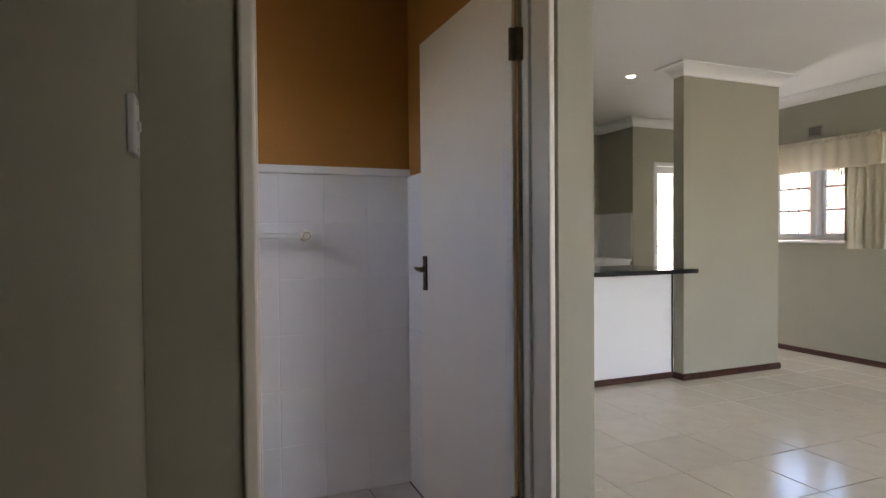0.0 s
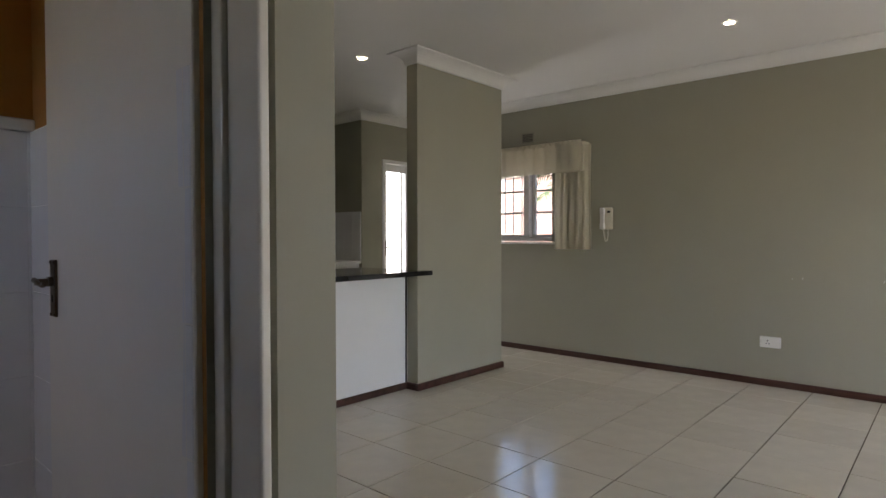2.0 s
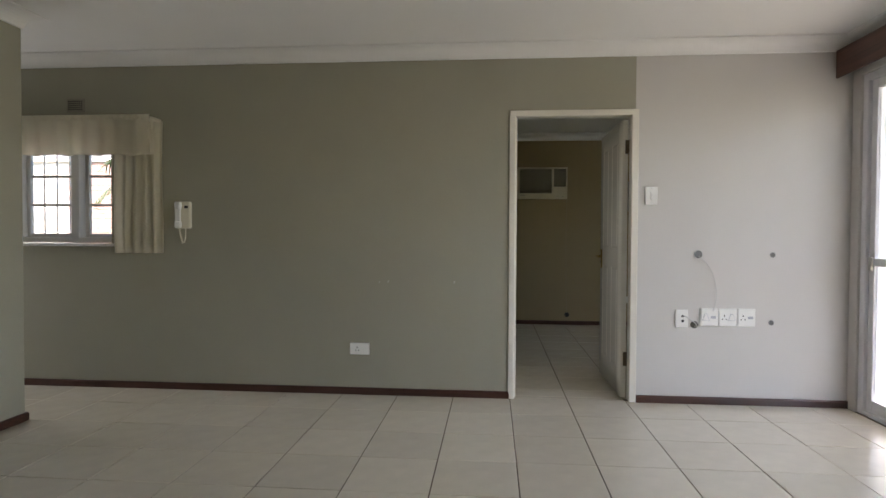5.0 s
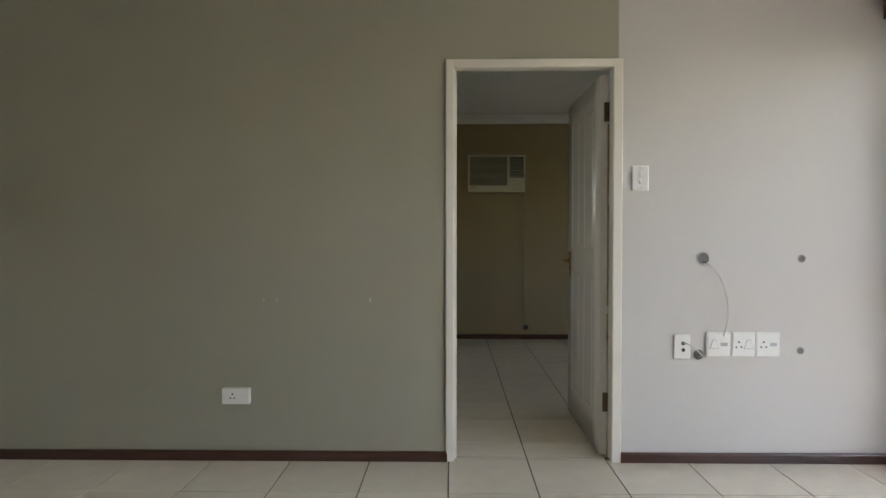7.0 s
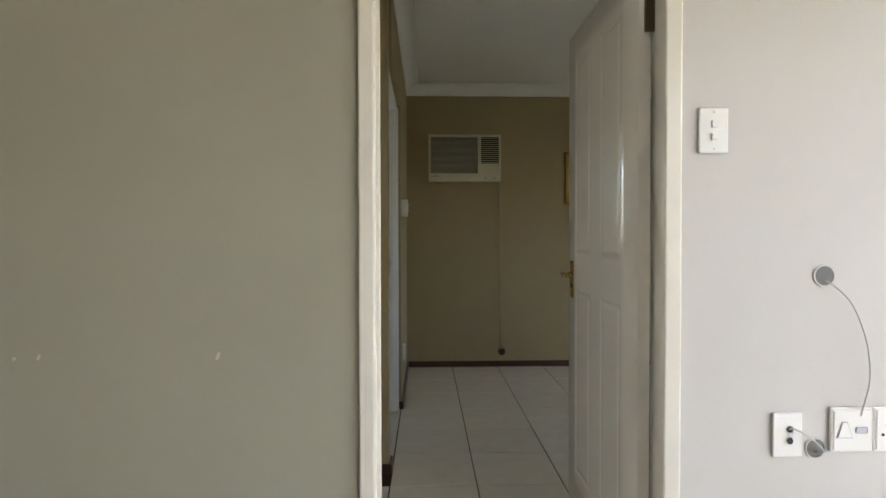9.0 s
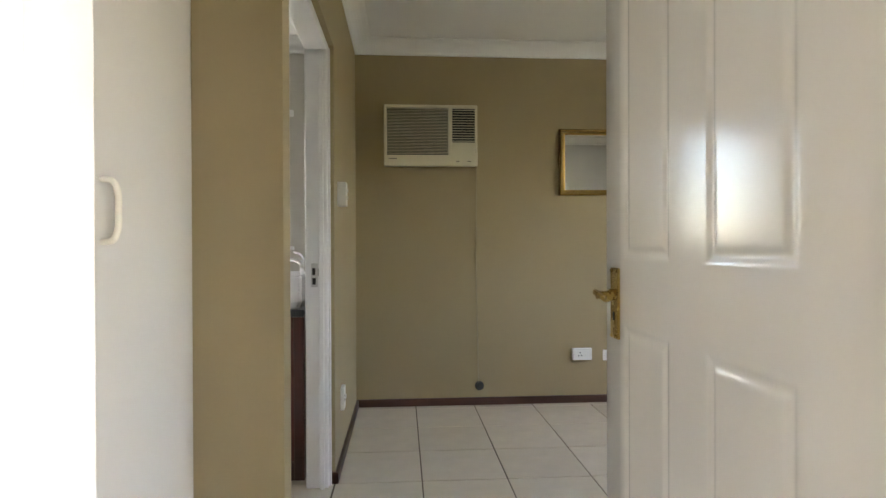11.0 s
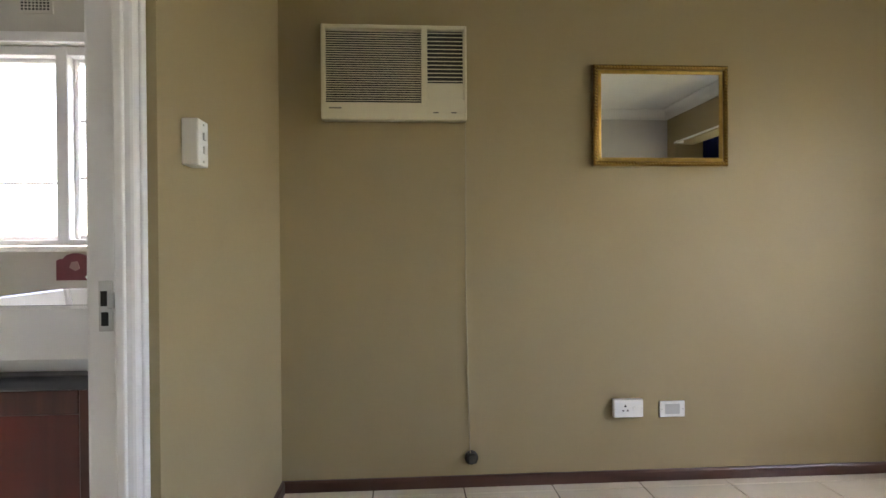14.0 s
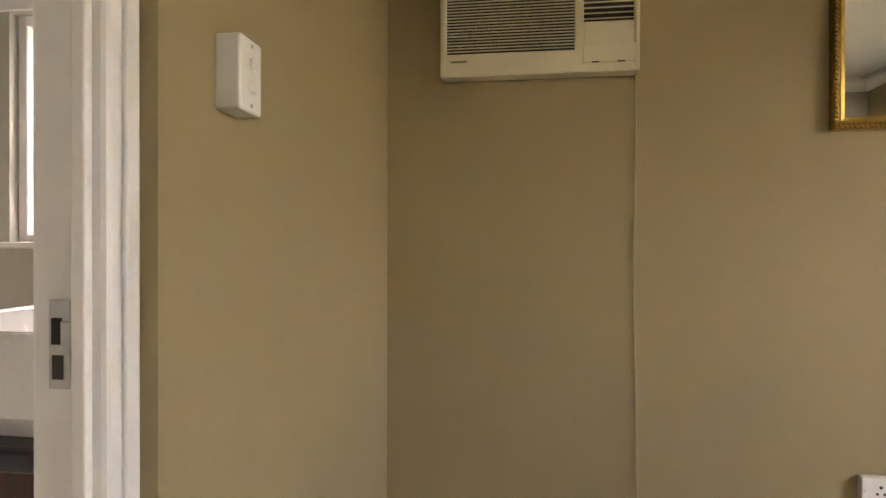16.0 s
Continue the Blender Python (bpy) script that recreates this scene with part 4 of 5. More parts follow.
def conduit(y, z, r, label):
    ob = wall_thing("conduit_end", "-x", (XE, y, z), label, "conduit end", "conduit ends")
    n = 20
    bm = bmesh.new()
    prof = [(r, -0.0006), (r, -0.004), (r - 0.005, -0.004), (r - 0.005, -0.0008)]
    rings = [[bm.verts.new((a * math.cos(2 * math.pi * k / n), b, a * math.sin(2 * math.pi * k / n))) for k in range(n)] for a, b in prof]
    for a, b in zip(rings, rings[1:]):
        for k in range(n):
            bm.faces.new((a[k], a[(k + 1) % n], b[(k + 1) % n], b[k]))
    part("rim", bm, CONDUIT_GREY if r < 0.02 else WARM_WHITE, ob)
    # the mouth is a flat disc; its dark grey paints in the hollow's shade
    part("mouth", dot(bmesh.new(), 0, 0, -0.0008, r - 0.0045, 18), mat("conduit_mouth_shade", (0.13, 0.125, 0.12), 0.6), ob, "flat disc with the hollow's shade in its grey colour")
    return ob


conduit(0.116, 1.065, 0.033, "round grey cable outlet with a plastered rim")
conduit(-0.389, 1.064, 0.019, "small grey cable outlet in the wall")
conduit(-0.387, 0.587, 0.019, "small grey cable outlet in the wall")
conduit(0.138, 0.565, 0.032, "round grey cable outlet with a plastered rim")
tagged(finish("cable", tube(smooth_path([(5.789, 0.112, 1.05), (5.772, 0.098, 1.037), (5.765, 0.05, 0.985), (5.764, 0.008, 0.88), (5.765, -0.004, 0.77), (5.774, 0.012, 0.672), (5.776, 0.013, 0.665)], 8), 0.0026, 8), CORD_GREY, True), "thin white cable looping down the wall", "cable")
tagged(finish("cable", tube(smooth_path([(5.778, 0.222, 0.625), (5.764, 0.21, 0.628), (5.760, 0.17, 0.605), (5.772, 0.125, 0.562), (5.789, 0.135, 0.552)], 8), 0.003, 8), CORD_GREY, True), "short white aerial cable", "cable")

# intercom handset on the olive wall
ic = thing("intercom", (5.77, 3.906, 1.2), "cream wall intercom handset with a coiled cord", "intercom")
add_part("base", box(5.752, 5.789, 3.848, 3.963, 1.232, 1.436, 0.013, 3), CREAM_PLASTIC, ic)
hs = bmesh.new()
add_box(hs, 5.722, 5.740, 3.910, 3.953, 1.245, 1.422, 0.008, 3)
add_box(hs, 5.715, 5.751, 3.907, 3.956, 1.378, 1.433, 0.013, 3)
add_box(hs, 5.715, 5.751, 3.907, 3.956, 1.234, 1.289, 0.013, 3)
add_part("handset", hs, PLASTIC, ic)
add_part("button", box(5.7475, 5.7515, 3.862, 3.892, 1.385, 1.405, 0.002, 1), BLACK_PLASTIC, ic, "dark call button")
cord = [(5.745 + 0.006 * math.cos(t * 1.9), 3.93 - 0.0012 * t + 0.006 * math.sin(t * 1.9), 1.236 - 0.0055 * t) for t in range(0, 22)] + [(5.76, 3.895, 1.13), (5.77, 3.893, 1.17), (5.772, 3.893, 1.233)]
add_part("cord", tube(cord, 0.0035, 6), CREAM_PLASTIC, ic, "coiled cream cord", True)

# ---- bedroom ----
ac = thing("air_conditioner", (9.43, 0.91, 1.683), "ivory window air conditioner set through the bedroom wall", "air conditioner")
AX = 9.385
body = bmesh.new()
Y0, Y1, Z0, Z1 = 0.585, 1.235, 1.683, 2.108
add_box(body, AX + 0.032, XF - 0.001, Y0 + 0.004, Y1 - 0.004, Z0 + 0.004, Z1 - 0.004, 0.008)
add_part("body", body, AC_PLASTIC, ac)
front = bmesh.new()
add_box(front, AX, AX + 0.036, Y0, Y0 + 0.016, Z0, Z1, 0.006)
add_box(front, AX, AX + 0.036, Y1 - 0.02, Y1, Z0, Z1, 0.006)
add_box(front, AX + 0.0005, AX + 0.036, Y0 + 0.01, Y1 - 0.01, Z1 - 0.022, Z1 - 0.0005, 0.006)
add_box(front, AX + 0.0005, AX + 0.036, Y0 + 0.01, Y1 - 0.01, Z0 + 0.0005, Z0 + 0.078, 0.006)
add_box(front, AX + 0.001, AX + 0.018, 0.762, 0.790, Z0 + 0.07, Z1 - 0.015, 0.003)
add_part("front_frame", front, AC_PLASTIC, ac)
# near-black sheet: shade behind the slats, put into its colour
add_part("recess_shade", box(AX + 0.024, AX + 0.031, Y0 + 0.012, Y1 - 0.012, Z0 + 0.07, Z1 - 0.014), DARK, ac, "near-black sheet with the grille's inner shade in its colour")
for i in range(31):
    z = Z0 + 0.084 + i * (0.318 / 31)
    add_part("grille_slat", box(AX + 0.002, AX + 0.0065, 0.789, Y1 - 0.0195, z, z + 0.0038, 0.001, 1), AC_PLASTIC, ac)
for i in range(13):
    z = Z0 + 0.172 + i * (0.232 / 13)
    sl = prism([(AX + 0.003, z), (AX + 0.014, z + 0.004), (AX + 0.014, z + 0.007), (AX + 0.003, z + 0.0045)], "y", Y0 + 0.0165, 0.7615)
    add_part("louvre", sl, AC_PLASTIC, ac)
add_part("control_panel", box(AX + 0.002, AX + 0.017, Y0 + 0.017, 0.7615, Z0 + 0.079, Z0 + 0.166, 0.003), AC_PLASTIC, ac)
add_part("control_flap", box(AX - 0.003, AX + 0.0005, Y0 + 0.014, 0.765, Z0 + 0.030, Z0 + 0.090, 0.0015, 1), AC_PLASTIC, ac)
for yy in (0.645, 0.725):
    add_part("catch", box(AX - 0.0045, AX - 0.0028, yy - 0.012, yy + 0.012, Z0 + 0.030, Z0 + 0.034), BLACK_PLASTIC, ac)
add_part("nameplate", box(AX - 0.0015, AX + 0.0008, 1.145, 1.200, Z0 + 0.048, Z0 + 0.054), mat("grey_nameplate", (0.2, 0.18, 0.15), 0.5), ac, "small grey nameplate")
tagged(finish("hanging_cable", tube(smooth_path([(9.455, 0.587, 1.69), (9.457, 0.585, 1.5), (9.458, 0.588, 1.0), (9.458, 0.58, 0.5), (9.455, 0.574, 0.19), (9.452, 0.568, 0.15)], 8), 0.0023, 8), mat("brown_grey_cord", (0.36, 0.31, 0.21), 0.5), True), "brown-grey cable hanging from the air conditioner", "cable")
pg = thing("plug", (9.45, 0.562, 0.12), "black plug in a round wall outlet near the floor", "plug")
add_part("outlet_ring", tube([(9.464, 0.568, 0.135), (9.454, 0.568, 0.135)], 0.032, 18), BLACK_PLASTIC, pg)
pb = box(9.424, 9.4535, 0.545, 0.588, 0.115, 0.160, 0.008)
add_part("plug_body", pb, BLACK_PLASTIC, pg)

mr = thing("wall_mirror", (9.45, -0.335, 1.487), "rectangular mirror in an ornate gilt frame", "mirror")
MY0, MY1, MZ0, MZ1 = -0.664, -0.012, 1.487, 1.960


def frame_ring(x0, x1, inset, width, bevel):
    b = bmesh.new()
    y0, y1, z0, z1 = MY0 + inset, MY1 - inset, MZ0 + inset, MZ1 - inset
    rings = []
    for (yy, zz) in ((y0, z0), (y1, z0), (y1, z1), (y0, z1)):
        sy, sz = (1 if yy == y0 else -1), (1 if zz == z0 else -1)
        prof = [(x1, 0), (x0 + bevel, 0), (x0, bevel), (x0 + bevel * 0.4, width - bevel * 0.3), (x0 + bevel, width), (x1, width)]
        rings.append([b.verts.new((px, yy + sy * d, zz + sz * d)) for px, d in prof])
    for i in range(4):
        r0, r1 = rings[i], rings[(i + 1) % 4]
        for k in range(6):
            b.faces.new((r0[k], r0[(k + 1) % 6], r1[(k + 1) % 6], r1[k]))
    return b


add_part("outer_frame", frame_ring(9.436, 9.462, 0.0, 0.022, 0.007), GOLD_DARK, mr, "dark gilt carved outer moulding")
add_part("inner_frame", frame_ring(9.444, 9.461, 0.0225, 0.018, 0.005), GOLD, mr, "smooth gilt inner moulding")
bead = bmesh.new()
for side in range(4):
    L = (MY1 - MY0) if side % 2 == 0 else (MZ1 - MZ0)
    n = int(L / 0.015)
    for i in range(n):
        s = 0.011 + i * (L - 0.022) / (n - 1)
        yy, zz = ((MY0 + s, MZ0 + 0.011), (MY1 - 0.011, MZ0 + s), (MY0 + s, MZ1 - 0.011), (MY0 + 0.011, MZ0 + s))[side]
        tilt = Matrix.Rotation(0.7, 4, "X") @ Matrix.Diagonal((0.7, 1.0, 0.5, 1))
        bmesh.ops.create_icosphere(bead, subdivisions=1, radius=0.0085, matrix=Matrix.Translation((9.4362, yy, zz)) @ tilt)
add_part("beading", bead, GOLD, mr, "gilt beaded carving")
add_part("glass", box(9.452, 9.458, MY0 + 0.038, MY1 - 0.038, MZ0 + 0.038, MZ1 - 0.038), MIRROR, mr, "silvered mirror glass")

wd = thing("wardrobe", (6.48, 2.0, 0), "white built-in wardrobe with cream pull handles", "wardrobe")
add_part("carcass", box(5.934, 7.036, YW + 0.022, 2.28, 0.0, 2.45, 0.003, 1), WARD_PAINT, wd)
add_part("head_board", box(5.934, 7.036, YW + 0.004, 2.28, 2.452, CEIL - 0.095, 0.003, 1), WARD_PAINT, wd)
for x0, x1, hx in ((5.938, 6.482, 6.43), (6.488, 7.032, 6.535)):
    dr = add_part("door", box(x0, x1, YW, YW + 0.02, 0.08, 2.445, 0.003, 1), WARD_PAINT, wd)
    pts = smooth_path([(hx, YW + 0.001, 1.262), (hx, YW - 0.022, 1.258), (hx, YW - 0.032, 1.235), (hx, YW - 0.033, 1.20), (hx, YW - 0.032, 1.165), (hx, YW - 0.022, 1.142), (hx, YW + 0.001, 1.138)], 6)
    add_part("pull_handle", tube(pts, 0.0065, 10), CREAM_PLASTIC, dr, "cream plastic pull handle", True)

bc = thing("curtain", (6.4, -2.3, 0.7), "royal blue curtain gathered at the side of the bedroom window", "curtain")
add_part("drop", cloth(6.15, 6.6, 0.72, 2.28, -2.29, 8, 0.03, BLUE_CLOTH, 11, axis="y"), BLUE_CLOTH, bc, smooth=True)
add_part("rail", tube([(6.25, -1.93, 2.165), (9.0, -1.93, 2.165)], 0.01, 10), WHITE_FRAME, bc, "white curtain rail")
for xx in (6.3, 8.95):
    add_part("bracket", box(xx - 0.01, xx + 0.01, -1.998, -1.92, 2.152, 2.178, 0.002, 1), WHITE_FRAME, bc)

# ---- bathroom ----
vn = thing("vanity", (8.6, 1.8, 0), "dark mahogany bathroom vanity with a red panel", "vanity")
VX, VX1, VY0, VY1 = 8.19, 9.0, 1.585, 2.043
fr = bmesh.new()
add_box(fr, VX, VX + 0.03, VY0, VY0 + 0.05, 0.0, 0.79, 0.003, 1)
add_box(fr, VX, VX + 0.03, VY1 - 0.055, VY1, 0.0, 0.79, 0.003, 1)
add_box(fr, VX + 0.0005, VX + 0.03, VY0 + 0.05, VY1 - 0.055, 0.73, 0.7895, 0.003, 1)
add_box(fr, VX + 0.0005, VX + 0.03, VY0 + 0.05, VY1 - 0.055, 0.0, 0.09, 0.003, 1)
add_part("side_frame", fr, MAHOGANY, vn)
add_part("side_panel", box(VX + 0.012, VX + 0.026, VY0 + 0.05, VY1 - 0.055, 0.09, 0.73), MAHOGANY_PANEL, vn, "red mahogany side panel")
add_part("body", box(VX + 0.031, VX1, VY0, VY1 - 0.02, 0.0, 0.789, 0.003, 1), MAHOGANY, vn)
for i in range(2):
    x0 = VX + 0.04 + i * 0.385
    dr = add_part("door", box(x0, x0 + 0.375, VY1 - 0.019, VY1, 0.06, 0.78, 0.003, 1), MAHOGANY, vn)
    add_part("knob", tube([(x0 + (0.345 if i == 0 else 0.03), VY1, 0.45), (x0 + (0.345 if i == 0 else 0.03), VY1 + 0.02, 0.45)], 0.011, 10), BRASS, dr)
add_part("top", box(VX - 0.02, VX1 + 0.02, VY0 - 0.005, VY1 + 0.012, 0.79, 0.826, 0.012, 3), SLATE, vn, "dark slate-grey rounded top")

bs = bmesh.new()
BX0, BX1, BY0, BY1, BZ0, BZ1 = 8.21, 8.84, 1.60, 2.035, 0.827, 0.985
ring = []
for inset, z in ((0.015, BZ0), (0.0, BZ0 + 0.03), (0.0, BZ1 - 0.006), (0.006, BZ1), (0.022, BZ1), (0.028, BZ1 - 0.006), (0.06, BZ0 + 0.035), (0.12, BZ0 + 0.025)):
    ring.append([bs.verts.new(p + (z,)) for p in ((BX0 + inset, BY0 + inset), (BX1 - inset, BY0 + inset), (BX1 - inset, BY1 - inset), (BX0 + inset, BY1 - inset))])
for a, b in zip(ring, ring[1:]):
    for k in range(4):
        bs.faces.new((a[k], a[(k + 1) % 4], b[(k + 1) % 4], b[k]))
bs.faces.new(ring[0])
bs.faces.new(ring[-1])
bmesh.ops.bevel(bs, geom=[e for e in bs.edges if abs(e.verts[0].co.z - e.verts[1].co.z) > 0.004], offset=0.012, segments=3, affect="EDGES")
bn = thing("basin", (8.52, 1.82, 0.826), "white rectangular porcelain vessel basin on the vanity", "basin")
add_part("bowl", bs, PORCELAIN, bn)
add_part("drain", tube([(8.525, 1.8175, BZ0 + 0.0255), (8.525, 1.8175, BZ0 + 0.0295)], 0.03, 18), CHROME, bn, "chrome drain")
tp = thing("tap", (8.40, 1.64, 0.985), "chrome basin mixer tap on the basin rim", "tap")
add_part("stem", tube([(8.42, 1.625, 0.984), (8.42, 1.625, 1.055)], 0.019, 14), CHROME, tp, smooth=True)
add_part("spout", tube(smooth_path([(8.42, 1.63, 1.035), (8.42, 1.665, 1.058), (8.42, 1.705, 1.058), (8.42, 1.73, 1.038)]), 0.009, 12), CHROME, tp, smooth=True)
add_part("lever", tube(smooth_path([(8.42, 1.62, 1.055), (8.42, 1.635, 1.085), (8.42, 1.675, 1.10)]), 0.0055, 10), CHROME, tp, smooth=True)

sd = thing("soap_plaque", (9.455, 2.32, 0.975), "dark red shaped plaque on the wall below the window", "wall plaque")
out = [(2.24, 0.978), (2.402, 0.978), (2.402, 1.062)] + [(2.402 - 0.03 * (1 - math.cos(a)), 1.062 + 0.012 * math.sin(a)) for a in (0.5, 1.0, 1.5)] + [(2.321 + 0.05 * math.cos(a), 1.072 + 0.026 * math.sin(a)) for a in (0.3, 0.8, 1.3, 1.8, 2.3, 2.8)] + [(2.27, 1.074), (2.25, 1.07), (2.24, 1.062)]
add_part("plaque", prism(out, "x", 9.445, 9.464), PLAQUE, sd)
add_part("motif", prism([(2.30, 1.03), (2.32, 1.02), (2.345, 1.035), (2.335, 1.06), (2.31, 1.062)], "x", 9.441, 9.4445), mat("faded_pink_motif", (0.35, 0.2, 0.2), 0.4), sd, "faded pale motif")

tl = thing("toilet", (9.2, 2.72, 0), "white porcelain toilet with a low cistern", "toilet")
add_part("cistern", box(9.27, 9.462, 2.52, 2.92, 0.42, 0.80, 0.02, 3), PORCELAIN, tl)
add_part("cistern_lid", box(9.26, 9.463, 2.51, 2.93, 0.802, 0.838, 0.012, 3), PORCELAIN, tl)
bw = bmesh.new()
n = 28
prof = [(0.10, 0.0), (0.105, 0.12), (0.13, 0.26), (0.18, 0.36), (0.19, 0.395), (0.175, 0.40), (0.14, 0.39), (0.11, 0.28), (0.03, 0.24)]
rings = [[bw.verts.new((9.02 + r * 1.25 * math.cos(2 * math.pi * k / n), 2.72 + r * math.sin(2 * math.pi * k / n), z)) for k in range(n)] for r, z in prof]
for a, b in zip(rings, rings[1:]):
    for k in range(n):
        bw.faces.new((a[k], a[(k + 1) % n], b[(k + 1) % n], b[k]))
bw.faces.new(rings[0])
bw.faces.new(rings[-1])
add_part("bowl", bw, PORCELAIN, tl, smooth=True)
seat = bmesh.new()
rings = [[seat.verts.new((9.02 + r * 1.25 * math.cos(2 * math.pi * k / n), 2.72 + r * math.sin(2 * math.pi * k / n), z)) for k in range(n)] for r, z in ((0.0, 0.43), (0.17, 0.43), (0.195, 0.422), (0.195, 0.405), (0.0, 0.403))]
for a, b in zip(rings, rings[1:]):
    for k in range(n):
        seat.faces.new((a[k], a[(k + 1) % n], b[(k + 1) % n], b[k]))
bmesh.ops.remove_doubles(seat, verts=seat.verts, dist=1e-5)
add_part("seat_lid", seat, PLASTIC, tl, smooth=True)

# ---- toilet room ----
hk = thing("towel_rail", (0.4, 3.52, 1.2), "white towel rail with round cream end caps on the tiled wall", "towel rail")
add_part("rail", tube([(0.0, 3.476, 1.197), (0.705, 3.476, 1.197)], 0.0125, 12), WHITE_TILE, hk, smooth=True)
for xx in (-0.01, 0.715):
    cap = add_part("end_cap", tube([(xx, 3.525, 1.197), (xx, 3.515, 1.197), (xx, 3.49, 1.197), (xx, 3.455, 1.197), (xx, 3.452, 1.197)], 0.02, 18, [0.026, 0.022, 0.02, 0.023, 0.019]), CREAM_PLASTIC, hk, "cream round end cap", True)
    add_part("cap_ring", tube([(xx, 3.4515, 1.197), (xx, 3.4500, 1.197)], 0.0165, 18), BRONZE, cap, "thin dark ring")
    add_part("cap_face", tube([(xx, 3.4498, 1.197), (xx, 3.4480, 1.197)], 0.0145, 18), CREAM_PLASTIC, cap)
structure("trim_toilet_dado", box(-0.4, 1.218, 3.512, 3.539, 1.475, 1.512, 0.006), WHITE_TILE, "white rounded dado tile edge", "trim")

FILLER = mat("dull_wall_filler", (0.52, 0.50, 0.43), 0.8)
# filler spots on the olive wall
for yy, zz, ln in ((2.338, 0.846, 0.012), (1.846, 0.846, 0.016), (2.405, 0.842, 0.008)):
    fs = bmesh.new()
    bmesh.ops.create_icosphere(fs, subdivisions=2, radius=1.0, matrix=Matrix.Translation((XE - 0.0005, yy, zz)) @ Matrix.Rotation(0.4, 4, "X") @ Matrix.Diagonal((0.0010, 0.005, ln * 0.8, 1)))
    tagged(finish("filler_spot", fs, FILLER, True), "small white filler spot on the olive wall", "filler spot", "filler spots")

# ---- outside ----
structure("ground", box(-400, 400, -400, 400, -0.35, -0.13), LAWN, "green lawn and ground round the house", "ground")
structure("pavement_patio", box(0.4, 5.88, -4.4, YS - 0.21, -0.129, -0.04, 0.01), PAVING, "pale paved patio outside the sliding door", "pavement")
structure("pavement_yard", box(5.0, 11.58, YK + 0.21, 10.0, -0.129, -0.06, 0.01), PAVING, "pale paved yard outside the back door", "pavement")

# ---- tiles, bricks and other pieces ----


def tile_mesh(w, h, t, bevel):
    return box(0, w, 0, h, -t, 0, bevel, 1)


mesh_cache = {}


def piece(name, w, h, t, bevel, material, parent, m):
    key = (name, round(w, 3), round(h, 3), round(t, 3), material.name)
    if key not in mesh_cache:
        bm = tile_mesh(w, h, t, bevel)
        bm.faces.ensure_lookup_table()
        me = bpy.data.meshes.new(name)
        bm.to_mesh(me)
        bm.free()
        me.materials.append(material)
        mesh_cache[key] = me
    ob = new(name, mesh_cache[key])
    ob.parent = parent
    ob.matrix_basis = m
    return ob


def floor_tiles(name, label, x_lines, y_lines, keep, material, joint=0.006):
    """Square tiles between grid lines; keep(xc, yc) gives the limits x0, x1, y0, y1 of the floor there, or None."""
    rnd = random.Random(name)
    cells = []
    for x0, x1 in zip(x_lines, x_lines[1:]):
        for y0, y1 in zip(y_lines, y_lines[1:]):
            lim = keep((x0 + x1) / 2, (y0 + y1) / 2)
            if lim is None:
                continue
            a0, a1, b0, b1 = max(x0, lim[0]), min(x1, lim[1]), max(y0, lim[2]), min(y1, lim[3])
            if a1 - a0 > 0.03 and b1 - b0 > 0.03:
                cells.append((a0, a1, b0, b1))
    owner = new(name)
    tagged(owner, label, "floor", kind="structure")
    for a0, a1, b0, b1 in cells:
        piece("tile", a1 - a0 - joint, b1 - b0 - joint, 0.006, 0.0012, material, owner,
              pose(a0 + joint / 2, b0 + joint / 2, rnd.uniform(-0.0004, 0.0004), rnd.uniform(-0.12, 0.12), rnd.uniform(-0.12, 0.12), 0))
    return owner


P = 0.415


def lines(origin, lo, hi, p=P):
    k0, k1 = math.floor((lo - origin) / p), math.ceil((hi - origin) / p)
    return [origin + k * p for k in range(k0, k1 + 1)]


def living_limits(x, y):
    if y < YC:
        return (XW, 5.865, YS, YN) if x > XW - 0.2 and (x < XE or 0.5 < y < 1.45) else None
    if y < YK + 0.1:
        return (XC, XE, -9, YN) if x > XC - 0.2 else None
    return (XC, 4.98, -9, YN) if XC - 0.2 < x < 4.98 else None


floor_tiles("floor_living", "cream glazed square floor tiles with brown joints", lines(3.33, XW, 5.865), lines(1.02, YS, YN), living_limits, TILE)
floor_tiles("floor_bedroom", "cream glazed square floor tiles with brown joints", lines(8.97, 5.87, XF), lines(1.02, YB0, 1.70),
            lambda x, y: (5.867, XF, YB0, YB1) if x > 7.04 or y < 1.2 else (5.867, 7.04, YB0, YW + 0.03), TILE)
floor_tiles("floor_bathroom", "cream glazed square floor tiles with brown joints", lines(8.97, 7.14, XF), lines(1.435, YB1, 3.3),
            lambda x, y: (7.14, XF, YB1 + 0.002, 3.3), TILE)
GREY_TILE = mat("grey_floor_tile", (0.40, 0.40, 0.41), 0.3, var=0.08, scale=9, random_amount=0.04)
floor_tiles("floor_toilet", "grey square floor tiles", lines(0.0, -0.4, 1.22, 0.2), lines(2.34, YC + 0.005, 3.53, 0.2),
            lambda x, y: (-0.4, 1.22, YC + 0.005, 3.53), GREY_TILE, 0.004)


